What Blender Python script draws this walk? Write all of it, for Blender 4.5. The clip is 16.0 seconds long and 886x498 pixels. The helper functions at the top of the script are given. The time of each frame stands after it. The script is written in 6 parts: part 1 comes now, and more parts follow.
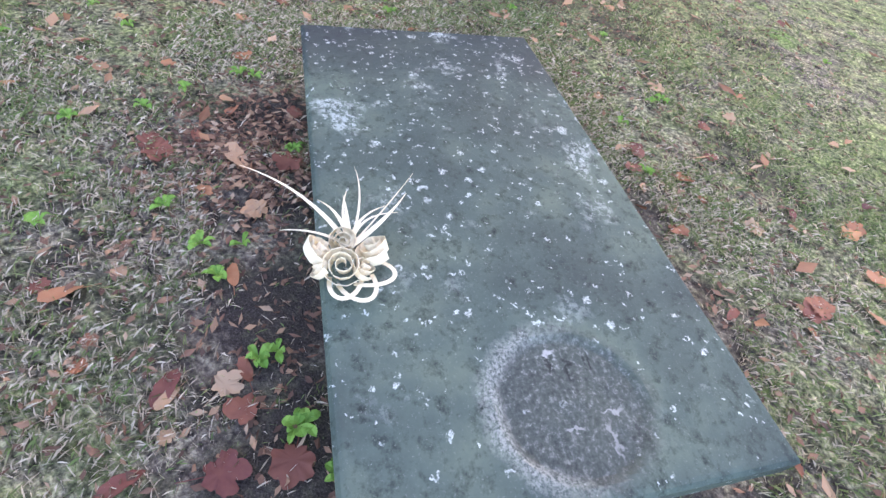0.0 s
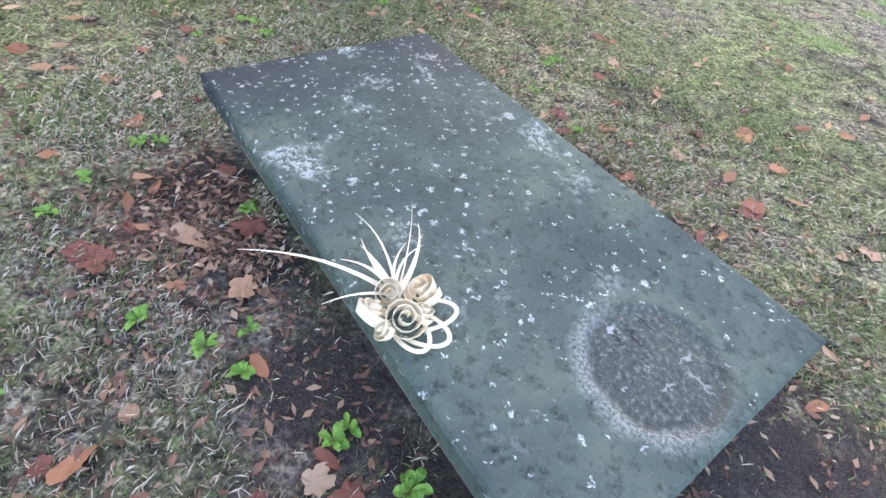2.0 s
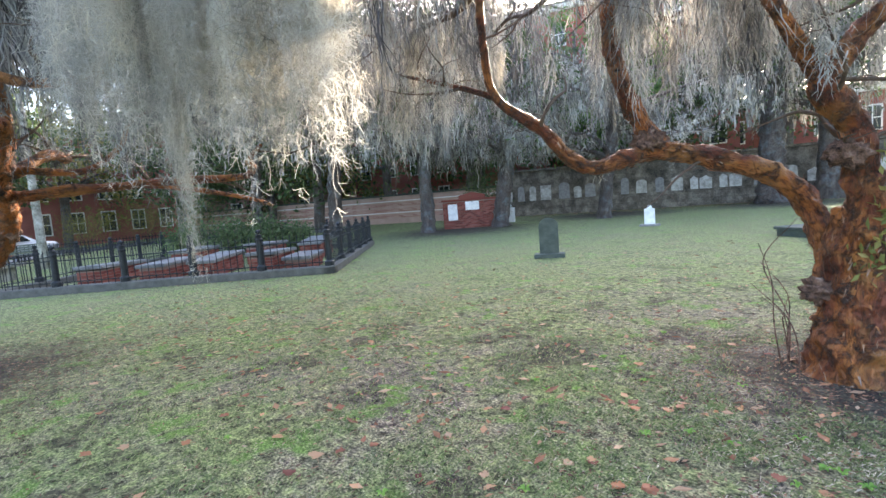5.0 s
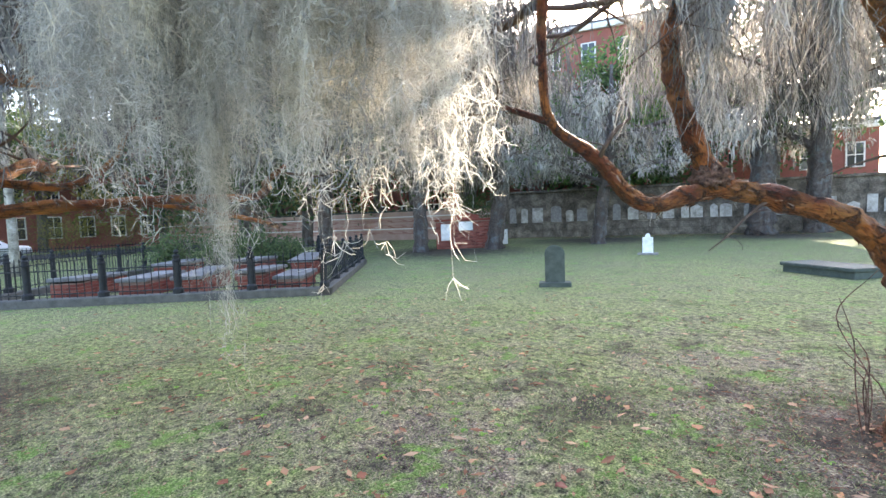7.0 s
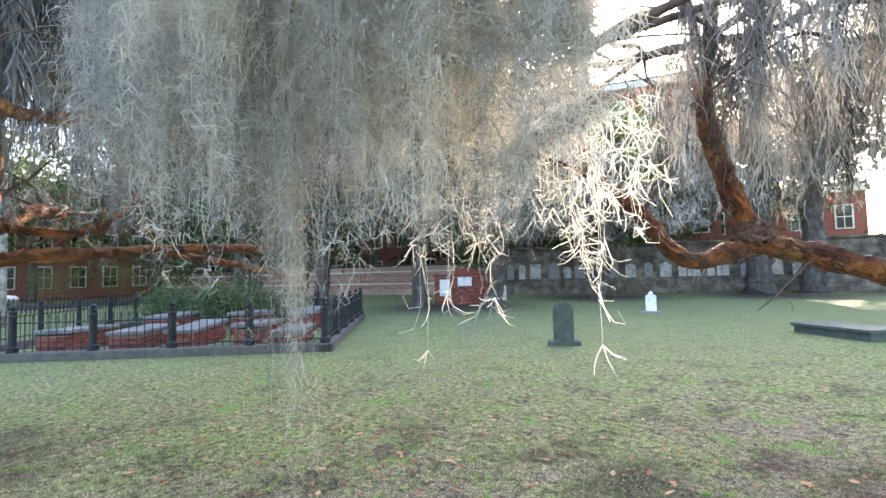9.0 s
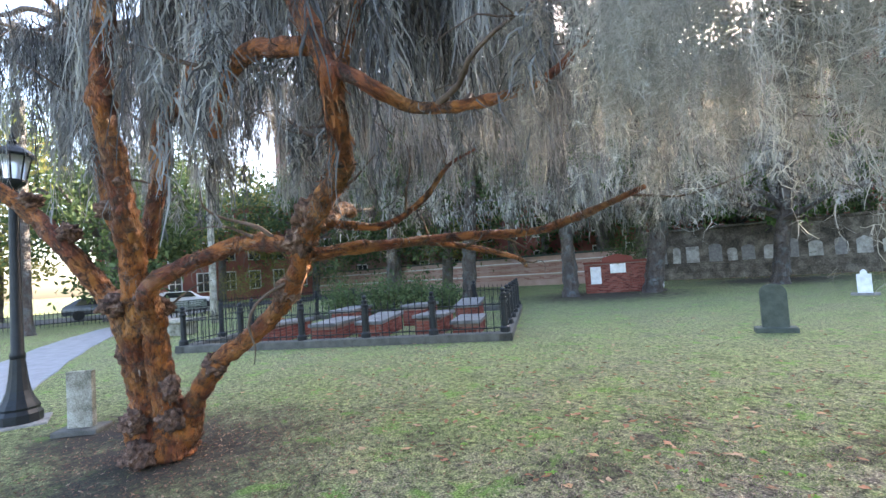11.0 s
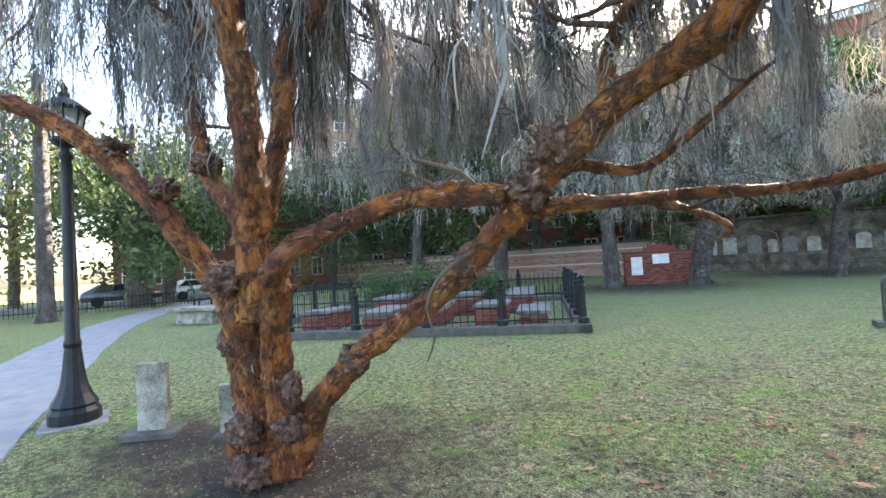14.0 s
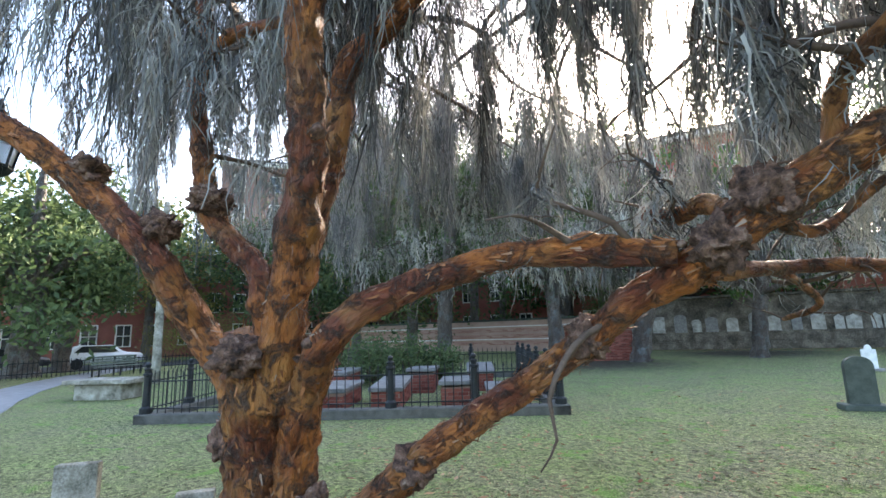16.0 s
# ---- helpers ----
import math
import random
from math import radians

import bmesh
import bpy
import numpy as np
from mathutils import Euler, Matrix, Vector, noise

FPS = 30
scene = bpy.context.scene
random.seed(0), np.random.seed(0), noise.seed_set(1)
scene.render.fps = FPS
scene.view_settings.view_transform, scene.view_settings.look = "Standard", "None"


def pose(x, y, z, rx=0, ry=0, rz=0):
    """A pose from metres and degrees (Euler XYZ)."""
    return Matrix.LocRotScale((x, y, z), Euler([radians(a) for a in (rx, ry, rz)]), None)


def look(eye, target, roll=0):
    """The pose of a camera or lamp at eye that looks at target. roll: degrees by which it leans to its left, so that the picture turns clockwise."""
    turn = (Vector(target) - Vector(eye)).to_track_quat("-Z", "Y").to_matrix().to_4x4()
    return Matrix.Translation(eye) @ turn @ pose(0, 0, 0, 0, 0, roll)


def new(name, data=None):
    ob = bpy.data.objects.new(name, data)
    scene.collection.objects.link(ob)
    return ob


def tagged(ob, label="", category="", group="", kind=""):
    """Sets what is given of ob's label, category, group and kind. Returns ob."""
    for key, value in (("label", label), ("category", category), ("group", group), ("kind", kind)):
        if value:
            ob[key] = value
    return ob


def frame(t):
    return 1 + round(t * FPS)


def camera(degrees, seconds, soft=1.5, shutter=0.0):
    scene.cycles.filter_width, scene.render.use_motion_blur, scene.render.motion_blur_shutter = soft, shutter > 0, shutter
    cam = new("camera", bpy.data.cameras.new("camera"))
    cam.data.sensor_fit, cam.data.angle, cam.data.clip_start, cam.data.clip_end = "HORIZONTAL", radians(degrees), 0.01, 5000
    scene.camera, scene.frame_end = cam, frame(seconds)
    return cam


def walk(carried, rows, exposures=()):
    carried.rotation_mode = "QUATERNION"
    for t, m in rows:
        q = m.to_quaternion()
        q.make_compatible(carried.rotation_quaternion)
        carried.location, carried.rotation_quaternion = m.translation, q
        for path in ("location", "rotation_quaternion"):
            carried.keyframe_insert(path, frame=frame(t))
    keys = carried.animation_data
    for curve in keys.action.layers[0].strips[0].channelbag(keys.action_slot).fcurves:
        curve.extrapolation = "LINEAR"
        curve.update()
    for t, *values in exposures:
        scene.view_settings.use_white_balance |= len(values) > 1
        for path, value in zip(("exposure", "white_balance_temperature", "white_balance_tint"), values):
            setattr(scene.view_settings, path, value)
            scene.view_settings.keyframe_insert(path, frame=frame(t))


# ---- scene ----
cam = camera(85.6, 16.0)
PATH = [
    (0, (0.265, 1.508, 1.113), (-0.305, 2.711, -0.38), 14.3),
    (0.5, (0.185, 1.478, 1.093), (-0.263, 2.714, -0.414), 14.0),
    (1, (0.081, 1.492, 1.06), (-0.231, 2.731, -0.479), 14.6),
    (1.5, (-0.001, 1.5, 1.048), (-0.156, 2.741, -0.512), 14.2),
    (2, (-0.08, 1.433, 1.111), (-0.217, 2.786, -0.355), 10.6),
    (2.3, (-0.168, 1.334, 1.192), (-0.409, 2.822, -0.123), 6.0),
    (2.5, (-0.221, 1.25, 1.242), (-0.586, 2.835, 0.078), 2.6),
    (2.9, (-0.34, 1.141, 1.338), (-0.947, 2.855, 0.505), -1.4),
    (3, (-0.365, 1.138, 1.352), (-1.011, 2.865, 0.578), -1.9),
    (3.3, (-0.468, 1.087, 1.388), (-1.214, 2.854, 0.822), -3.2),
    (3.5, (-0.568, 1.08, 1.399), (-1.365, 2.855, 0.934), -3.5),
    (4, (-0.777, 1.003, 1.436), (-1.748, 2.729, 1.157), -3.5),
    (4.5, (-0.987, 0.825, 1.456), (-2.189, 2.411, 1.263), -3.8),
    (5, (-1.21, 0.694, 1.487), (-2.6, 2.118, 1.291), -4.4),
    (5.2, (-1.29, 0.678, 1.518), (-2.73, 2.053, 1.33), -4.3),
    (7.3, (-1.906, 0.809, 1.637), (-3.233, 2.302, 1.538), -2.1),
    (7.5, (-1.949, 0.838, 1.641), (-3.273, 2.335, 1.573), -2.2),
    (8, (-2.073, 0.913, 1.65), (-3.394, 2.414, 1.659), -2.0),
    (8.5, (-2.129, 0.907, 1.644), (-3.45, 2.406, 1.722), -1.7),
    (9, (-2.19, 0.743, 1.632), (-3.508, 2.244, 1.733), -1.4),
    (9.5, (-2.281, 0.515, 1.629), (-3.677, 1.946, 1.681), -1.9),
    (10, (-2.444, 0.314, 1.597), (-3.978, 1.597, 1.642), -2.7),
    (10.2, (-2.575, 0.231, 1.603), (-4.147, 1.467, 1.666), -3.2),
    (12.3, (-3.538, -0.294, 1.561), (-5.266, 0.711, 1.625), -2.6),
    (12.5, (-3.643, -0.331, 1.549), (-5.378, 0.662, 1.611), -2.4),
    (13, (-3.929, -0.441, 1.545), (-5.643, 0.587, 1.615), -2.4),
    (13.5, (-4.225, -0.522, 1.533), (-5.902, 0.565, 1.603), -2.6),
    (14, (-4.555, -0.626, 1.536), (-6.229, 0.468, 1.596), -3.3),
    (14.5, (-4.85, -0.759, 1.549), (-6.469, 0.41, 1.658), -3.3),
    (15, (-5.121, -0.833, 1.569), (-6.663, 0.421, 1.787), -3.1),
    (15.1, (-5.178, -0.843, 1.571), (-6.711, 0.419, 1.807), -3.1),
    (15.5, (-5.395, -0.875, 1.588), (-6.9, 0.406, 1.898), -3.1),
    (16, (-5.599, -0.961, 1.584), (-7.059, 0.362, 1.925), -1.8),
]
EXPOSURE = [(0, 3.24, 6750, 25), (2, 3.24, 6750, 21), (3, 3.12, 6700, 19), (4, 3.03, 6450, 18), (5, 3.06, 6400, 17), (9, 3.13, 6400, 17), (12.5, 3.03, 6450, 16), (14.5, 3.02, 6450, 14), (16, 2.82, 6400, 12)]
walk(cam, [(t, look(eye, target, roll)) for t, eye, target, roll in PATH], EXPOSURE)

# ---- world and sun ----
SUN = Vector((-0.325, 0.872, 0.366)).normalized()
world = bpy.data.worlds.new("world")
scene.world = world
world.use_nodes = True
wn = world.node_tree
sky = wn.nodes.new("ShaderNodeTexSky")
sky.sky_type, sky.sun_disc = "NISHITA", False
sky.sun_elevation, sky.sun_rotation = math.asin(SUN.z), math.atan2(SUN.x, SUN.y)
sky.air_density, sky.dust_density, sky.ozone_density = 1.0, 3.0, 1.0
wn.links.new(sky.outputs[0], wn.nodes["Background"].inputs[0])
wn.nodes["Background"].inputs[1].default_value = 0.15
sun = new("sun", bpy.data.lights.new("sun", "SUN"))
sun.data.energy, sun.data.angle, sun.data.color = 4.0, radians(0.6), (1.0, 0.87, 0.68)
sun.matrix_world = look(SUN * 60, (0, 0, 0))


# ---- materials ----
def mat(name, rough=0.8, metal=0.0, spec=0.3):
    m = bpy.data.materials.new(name)
    m.use_nodes = True
    b = m.node_tree.nodes["Principled BSDF"]
    b.inputs["Roughness"].default_value, b.inputs["Metallic"].default_value = rough, metal
    b.inputs["Specular IOR Level"].default_value = spec
    return m, m.node_tree, b


def node(nt, kind, ins=(), **props):
    n = nt.nodes.new(kind)
    for k, v in props.items():
        setattr(n, k, v)
    for k, v in dict(ins).items():
        if hasattr(v, "is_output"):
            nt.links.new(v, n.inputs[k])
        else:
            n.inputs[k].default_value = v
    return n


def coords(nt):
    return node(nt, "ShaderNodeNewGeometry").outputs["Position"]


def local(nt):
    return node(nt, "ShaderNodeTexCoord").outputs["Object"]


def noise_fac(nt, vec, scale, detail=5, rough=0.6, distort=0.0):
    return node(nt, "ShaderNodeTexNoise", {"Vector": vec, "Scale": scale, "Detail": detail, "Roughness": rough, "Distortion": distort}).outputs["Fac"]


def ramp(nt, fac, stops):
    r = node(nt, "ShaderNodeValToRGB", {"Fac": fac})
    e = r.color_ramp.elements
    while len(e) < len(stops):
        e.new(0.5)
    for el, (p, c) in zip(e, stops):
        el.position = p
        el.color = (*c, 1) if len(c) == 3 else c
    return r.outputs["Color"]


def step(nt, fac, a, b):
    return node(nt, "ShaderNodeMapRange", {"Value": fac, "From Min": a, "From Max": b}, clamp=True).outputs[0]


def mix(nt, fac, a, b, blend="MIX"):
    n = node(nt, "ShaderNodeMix", data_type="RGBA", blend_type=blend)
    for i, v in ((0, fac), (6, a), (7, b)):
        if hasattr(v, "is_output"):
            nt.links.new(v, n.inputs[i])
        else:
            n.inputs[i].default_value = v if i == 0 else (*v, 1)
    return n.outputs[2]


def bump(nt, b, height, strength=0.5, dist=0.01):
    n = node(nt, "ShaderNodeBump", {"Height": height, "Strength": strength, "Distance": dist})
    nt.links.new(n.outputs[0], b.inputs["Normal"])


def math_node(nt, op, a, b=0.0):
    return node(nt, "ShaderNodeMath", {0: a, 1: b}, operation=op).outputs[0]


def simple(name, stops, scale=8.0, rough=0.8, metal=0.0, spec=0.3, relief=0.3, depth=0.01, fine=60.0, obj=False):
    """Two scales of noise between colours, and a bump."""
    m, nt, b = mat(name, rough, metal, spec)
    v = local(nt) if obj else coords(nt)
    big, small = noise_fac(nt, v, scale), noise_fac(nt, v, fine, 4)
    f = math_node(nt, "ADD", math_node(nt, "MULTIPLY", big, 0.65), math_node(nt, "MULTIPLY", small, 0.35))
    c = ramp(nt, f, stops)
    nt.links.new(c, b.inputs["Base Color"])
    bump(nt, b, f, relief, depth)
    return m


def per_piece(name, stops, rough=0.8, spec=0.3, island=True, translucent=0.0, variation=20.0):
    """Colour by piece at random, with a little noise."""
    m, nt, b = mat(name, rough, 0, spec)
    r = node(nt, "ShaderNodeNewGeometry").outputs["Random Per Island"] if island else node(nt, "ShaderNodeObjectInfo").outputs["Random"]
    n = noise_fac(nt, coords(nt), variation, 3)
    f = math_node(nt, "ADD", math_node(nt, "MULTIPLY", r, 0.8), math_node(nt, "MULTIPLY", n, 0.2))
    c = ramp(nt, f, stops)
    nt.links.new(c, b.inputs["Base Color"])
    if translucent:
        t = node(nt, "ShaderNodeBsdfTranslucent", {"Color": c})
        s = node(nt, "ShaderNodeMixShader", {0: translucent, 1: b.outputs[0], 2: t.outputs[0]})
        nt.links.new(s.outputs[0], nt.nodes["Material Output"].inputs[0])
    return m


def moss_material(name, stops, translucent, tuft=True, brown=0.6):
    """Grey moss: tone by tuft and by strand, with browner and greener streaks."""
    m, nt, b = mat(name, 0.9, 0, 0.1)
    r = node(nt, "ShaderNodeNewGeometry").outputs["Random Per Island"]
    tone = node(nt, "ShaderNodeAttribute", attribute_name="tone").outputs["Fac"] if tuft else node(nt, "ShaderNodeObjectInfo").outputs["Random"]
    n = noise_fac(nt, coords(nt), 3.5, 4)
    f = math_node(nt, "ADD", math_node(nt, "MULTIPLY", r, 0.27), math_node(nt, "ADD", math_node(nt, "MULTIPLY", tone, 0.6), math_node(nt, "MULTIPLY", n, 0.14)))
    c = ramp(nt, f, stops)
    warm = step(nt, noise_fac(nt, coords(nt), 1.7, 3), 0.5, 0.68)
    c = mix(nt, math_node(nt, "MULTIPLY", warm, brown), c, (1.1, 0.98, 0.76), "MULTIPLY")
    nt.links.new(c, b.inputs["Base Color"])
    t = node(nt, "ShaderNodeBsdfTranslucent", {"Color": c})
    s = node(nt, "ShaderNodeMixShader", {0: translucent, 1: b.outputs[0], 2: t.outputs[0]})
    nt.links.new(s.outputs[0], nt.nodes["Material Output"].inputs[0])
    return m


SLAB_C, SLAB_A, SLAB_L, SLAB_W, SLAB_Z = (-0.165, 2.52), math.atan2(-1.16, 1.33), 1.77, 0.93, 0.225


def ground_material():
    m, nt, b = mat("lawn_soil", 0.95, 0, 0.15)
    p = coords(nt)
    big, mid, fine = noise_fac(nt, p, 0.55, 5), noise_fac(nt, p, 3.2, 6, 0.7), noise_fac(nt, p, 55, 5, 0.7)
    speck = noise_fac(nt, p, 190, 3, 0.7)
    green = ramp(nt, fine, [(0.36, (0.04, 0.052, 0.024)), (0.5, (0.175, 0.208, 0.09)), (0.66, (0.40, 0.415, 0.21))])
    straw = ramp(nt, fine, [(0.36, (0.034, 0.027, 0.026)), (0.5, (0.185, 0.15, 0.128)), (0.64, (0.47, 0.405, 0.335))])
    soil = ramp(nt, speck, [(0.32, (0.014, 0.011, 0.011)), (0.55, (0.058, 0.045, 0.042)), (0.75, (0.17, 0.135, 0.12))])
    worn = step(nt, math_node(nt, "ADD", math_node(nt, "MULTIPLY", big, 0.6), math_node(nt, "MULTIPLY", mid, 0.5)), 0.48, 0.64)
    near = node(nt, "ShaderNodeVectorMath", {0: p, 1: (-0.2, 2.3, 0)}, operation="DISTANCE").outputs["Value"]
    worn = math_node(nt, "MAXIMUM", worn, math_node(nt, "MULTIPLY", step(nt, near, 3.2, 0.8), step(nt, mid, 0.36, 0.55)))
    worn = math_node(nt, "MULTIPLY", worn, math_node(nt, "ADD", 0.35, math_node(nt, "MULTIPLY", step(nt, near, 9.0, 4.0), 0.65)))
    c = mix(nt, worn, green, straw)
    bare = step(nt, noise_fac(nt, p, 1.5, 6, 0.72), 0.52, 0.6)
    c = mix(nt, math_node(nt, "MULTIPLY", bare, math_node(nt, "ADD", 0.25, math_node(nt, "MULTIPLY", step(nt, near, 10.0, 5.0), 0.45))), c, soil)
    c = mix(nt, 1.0, c, ramp(nt, noise_fac(nt, p, 13, 5, 0.75), [(0.36, (0.22, 0.2, 0.19)), (0.48, (0.9, 0.9, 0.88)), (0.62, (1.6, 1.65, 1.4))]), "MULTIPLY")
    lush = math_node(nt, "MULTIPLY", step(nt, noise_fac(nt, p, 2.1, 5, 0.7, 0.3), 0.56, 0.64), step(nt, near, 1.5, 3.5))
    c = mix(nt, math_node(nt, "MULTIPLY", lush, 0.85), c, ramp(nt, fine, [(0.36, (0.04, 0.07, 0.015)), (0.5, (0.14, 0.25, 0.05)), (0.66, (0.30, 0.46, 0.14))]))
    # bare earth beside the ledger and round the trunks
    for (x, y), r0, r1 in (((-1.0, 2.5), 0.05, 0.2), ((-0.68, 2.2), 0.08, 0.27), ((-0.33, 1.9), 0.12, 0.36), ((0.02, 1.61), 0.12, 0.36), ((0.3, 1.35), 0.15, 0.45), ((0.75, 1.95), 0.2, 0.6), ((0.2, 3.0), 0.08, 0.32), ((0.55, 2.62), 0.08, 0.3), ((-1.45, 5.2), 0.4, 1.3), ((-8.5, 0.3), 0.6, 1.9), ((-9.9, -0.4), 0.3, 1.2), ((-17.3, 18.2), 1.5, 5.0), ((-14, 28), 1.5, 5.5), ((-6, 32), 1.5, 5.0), ((1, 36), 1.5, 5.0), ((-3.6, 4.6), 0.1, 0.6)):
        d = node(nt, "ShaderNodeVectorMath", {0: p, 1: (x, y, 0)}, operation="DISTANCE").outputs["Value"]
        d = math_node(nt, "ADD", d, math_node(nt, "MULTIPLY", math_node(nt, "SUBTRACT", mid, 0.5), 1.8 * r1))
        c = mix(nt, math_node(nt, "MULTIPLY", step(nt, d, r1, r0), 0.9), c, soil)
    nt.links.new(c, b.inputs["Base Color"])
    bump(nt, b, math_node(nt, "ADD", fine, speck), 0.9, 0.012)
    return m


def ledger_material():
    m, nt, b = mat("lichened_slate", 0.7, 0, 0.12)
    p = local(nt)
    cloud, grain = noise_fac(nt, p, 3.2, 6, 0.65), noise_fac(nt, p, 170, 4, 0.7)
    c = ramp(nt, cloud, [(0.3, (0.036, 0.05, 0.048)), (0.5, (0.072, 0.098, 0.082)), (0.72, (0.12, 0.15, 0.11))])
    c = mix(nt, step(nt, noise_fac(nt, p, 26, 5, 0.75), 0.5, 0.72), c, (0.018, 0.024, 0.022))
    c = mix(nt, step(nt, grain, 0.6, 0.75), c, (0.17, 0.19, 0.17))
    # lichen: ragged spots of three sizes, thicker towards the far end
    wob = node(nt, "ShaderNodeVectorMath", {0: p, 1: node(nt, "ShaderNodeVectorMath", {0: node(nt, "ShaderNodeTexNoise", {"Vector": p, "Scale": 60.0, "Detail": 5.0}).outputs["Color"], 1: (0.05, 0.05, 0.05)}, operation="MULTIPLY").outputs[0]}, operation="ADD").outputs[0]
    x = node(nt, "ShaderNodeSeparateXYZ", {0: p}).outputs[0]
    dens = step(nt, x, 0.9, -0.75)
    c = mix(nt, math_node(nt, "MULTIPLY", step(nt, math_node(nt, "ADD", x, math_node(nt, "MULTIPLY", cloud, 0.5)), -0.15, -0.6), 0.75), c, (0.026, 0.034, 0.04))
    lich = None
    for scale, size, thr in ((10.0, 0.24, 0.9), (16.0, 0.26, 0.78), (27.0, 0.3, 0.66), (46.0, 0.34, 0.58)):
        v = node(nt, "ShaderNodeTexVoronoi", {"Vector": wob, "Scale": scale, "Randomness": 1.0})
        rnd = node(nt, "ShaderNodeSeparateColor", {0: v.outputs["Color"]}).outputs
        on = step(nt, math_node(nt, "ADD", rnd[0], math_node(nt, "MULTIPLY", dens, 0.34)), thr + 0.24, thr + 0.26)
        rad = math_node(nt, "MULTIPLY", rnd[1], size)
        spot = math_node(nt, "MULTIPLY", step(nt, math_node(nt, "SUBTRACT", v.outputs["Distance"], rad), 0.06, -0.04), on)
        lich = spot if lich is None else math_node(nt, "MAXIMUM", lich, spot)
    lich = math_node(nt, "MULTIPLY", lich, step(nt, noise_fac(nt, p, 150, 4, 0.7), 0.38, 0.56))
    crust = math_node(nt, "MULTIPLY", math_node(nt, "MULTIPLY", step(nt, noise_fac(nt, p, 4.5, 3), 0.58, 0.66), step(nt, noise_fac(nt, p, 60, 5, 0.8), 0.48, 0.56)), dens)
    lich = math_node(nt, "MAXIMUM", lich, crust)
    c = mix(nt, math_node(nt, "MULTIPLY", lich, 0.85), c, (0.52, 0.56, 0.53))
    # worn oval
    o = node(nt, "ShaderNodeVectorMath", {0: p, 1: (-0.69, -0.02, 0)}, operation="ADD").outputs[0]
    o = node(nt, "ShaderNodeVectorMath", {0: o, 1: (1 / 0.155, 1 / 0.165, 0)}, operation="MULTIPLY").outputs[0]
    d = node(nt, "ShaderNodeVectorMath", {0: o}, operation="LENGTH").outputs["Value"]
    d = math_node(nt, "ADD", d, math_node(nt, "MULTIPLY", math_node(nt, "SUBTRACT", noise_fac(nt, p, 14, 4), 0.5), 0.35))
    worn = ramp(nt, noise_fac(nt, p, 75, 5, 0.8), [(0.36, (0.022, 0.024, 0.023)), (0.54, (0.07, 0.074, 0.068)), (0.7, (0.27, 0.275, 0.255))])
    c = mix(nt, math_node(nt, "MULTIPLY", step(nt, d, 1.2, 0.95), 0.7), c, worn)
    # pale speckled rim along one side of the oval
    pale_rim = math_node(nt, "MULTIPLY", math_node(nt, "MULTIPLY", step(nt, d, 0.9, 1.02), step(nt, d, 1.3, 1.08)), step(nt, noise_fac(nt, p, 120, 5, 0.8), 0.42, 0.58))
    one_side = step(nt, node(nt, "ShaderNodeSeparateXYZ", {0: p}).outputs[1], 0.08, -0.08)
    c = mix(nt, math_node(nt, "MULTIPLY", math_node(nt, "MULTIPLY", pale_rim, one_side), 0.65), c, (0.36, 0.37, 0.34))
    y = node(nt, "ShaderNodeSeparateXYZ", {0: wob}).outputs[1]
    xw = node(nt, "ShaderNodeSeparateXYZ", {0: wob}).outputs[0]
    for x0, y0, hx, hy, tint in ((0.593, 0.0, 0.03, 0.006, 0.018), (0.613, 0.04, 0.032, 0.006, 0.018), (0.603, 0.094, 0.03, 0.006, 0.018), (0.57, 0.005, 0.008, 0.02, 0.4), (0.716, 0.1, 0.006, 0.03, 0.3), (0.742, 0.006, 0.006, 0.028, 0.28), (0.775, 0.08, 0.045, 0.006, 0.24)):
        dx = math_node(nt, "ABSOLUTE", math_node(nt, "SUBTRACT", xw, x0 + 0.025))
        dy = math_node(nt, "ABSOLUTE", math_node(nt, "SUBTRACT", y, y0 + 0.025))
        f = math_node(nt, "MULTIPLY", step(nt, dx, hx, hx * 0.6), step(nt, dy, hy, hy * 0.4))
        c = mix(nt, math_node(nt, "MULTIPLY", f, 0.75), c, (tint, tint, tint * 0.95))
    nt.links.new(c, b.inputs["Base Color"])
    bump(nt, b, math_node(nt, "ADD", math_node(nt, "MULTIPLY", grain, 0.5), math_node(nt, "MULTIPLY", lich, 0.6)), 0.5, 0.004)
    nt.links.new(math_node(nt, "ADD", math_node(nt, "MULTIPLY", cloud, 0.3), 0.52), b.inputs["Roughness"])
    return m


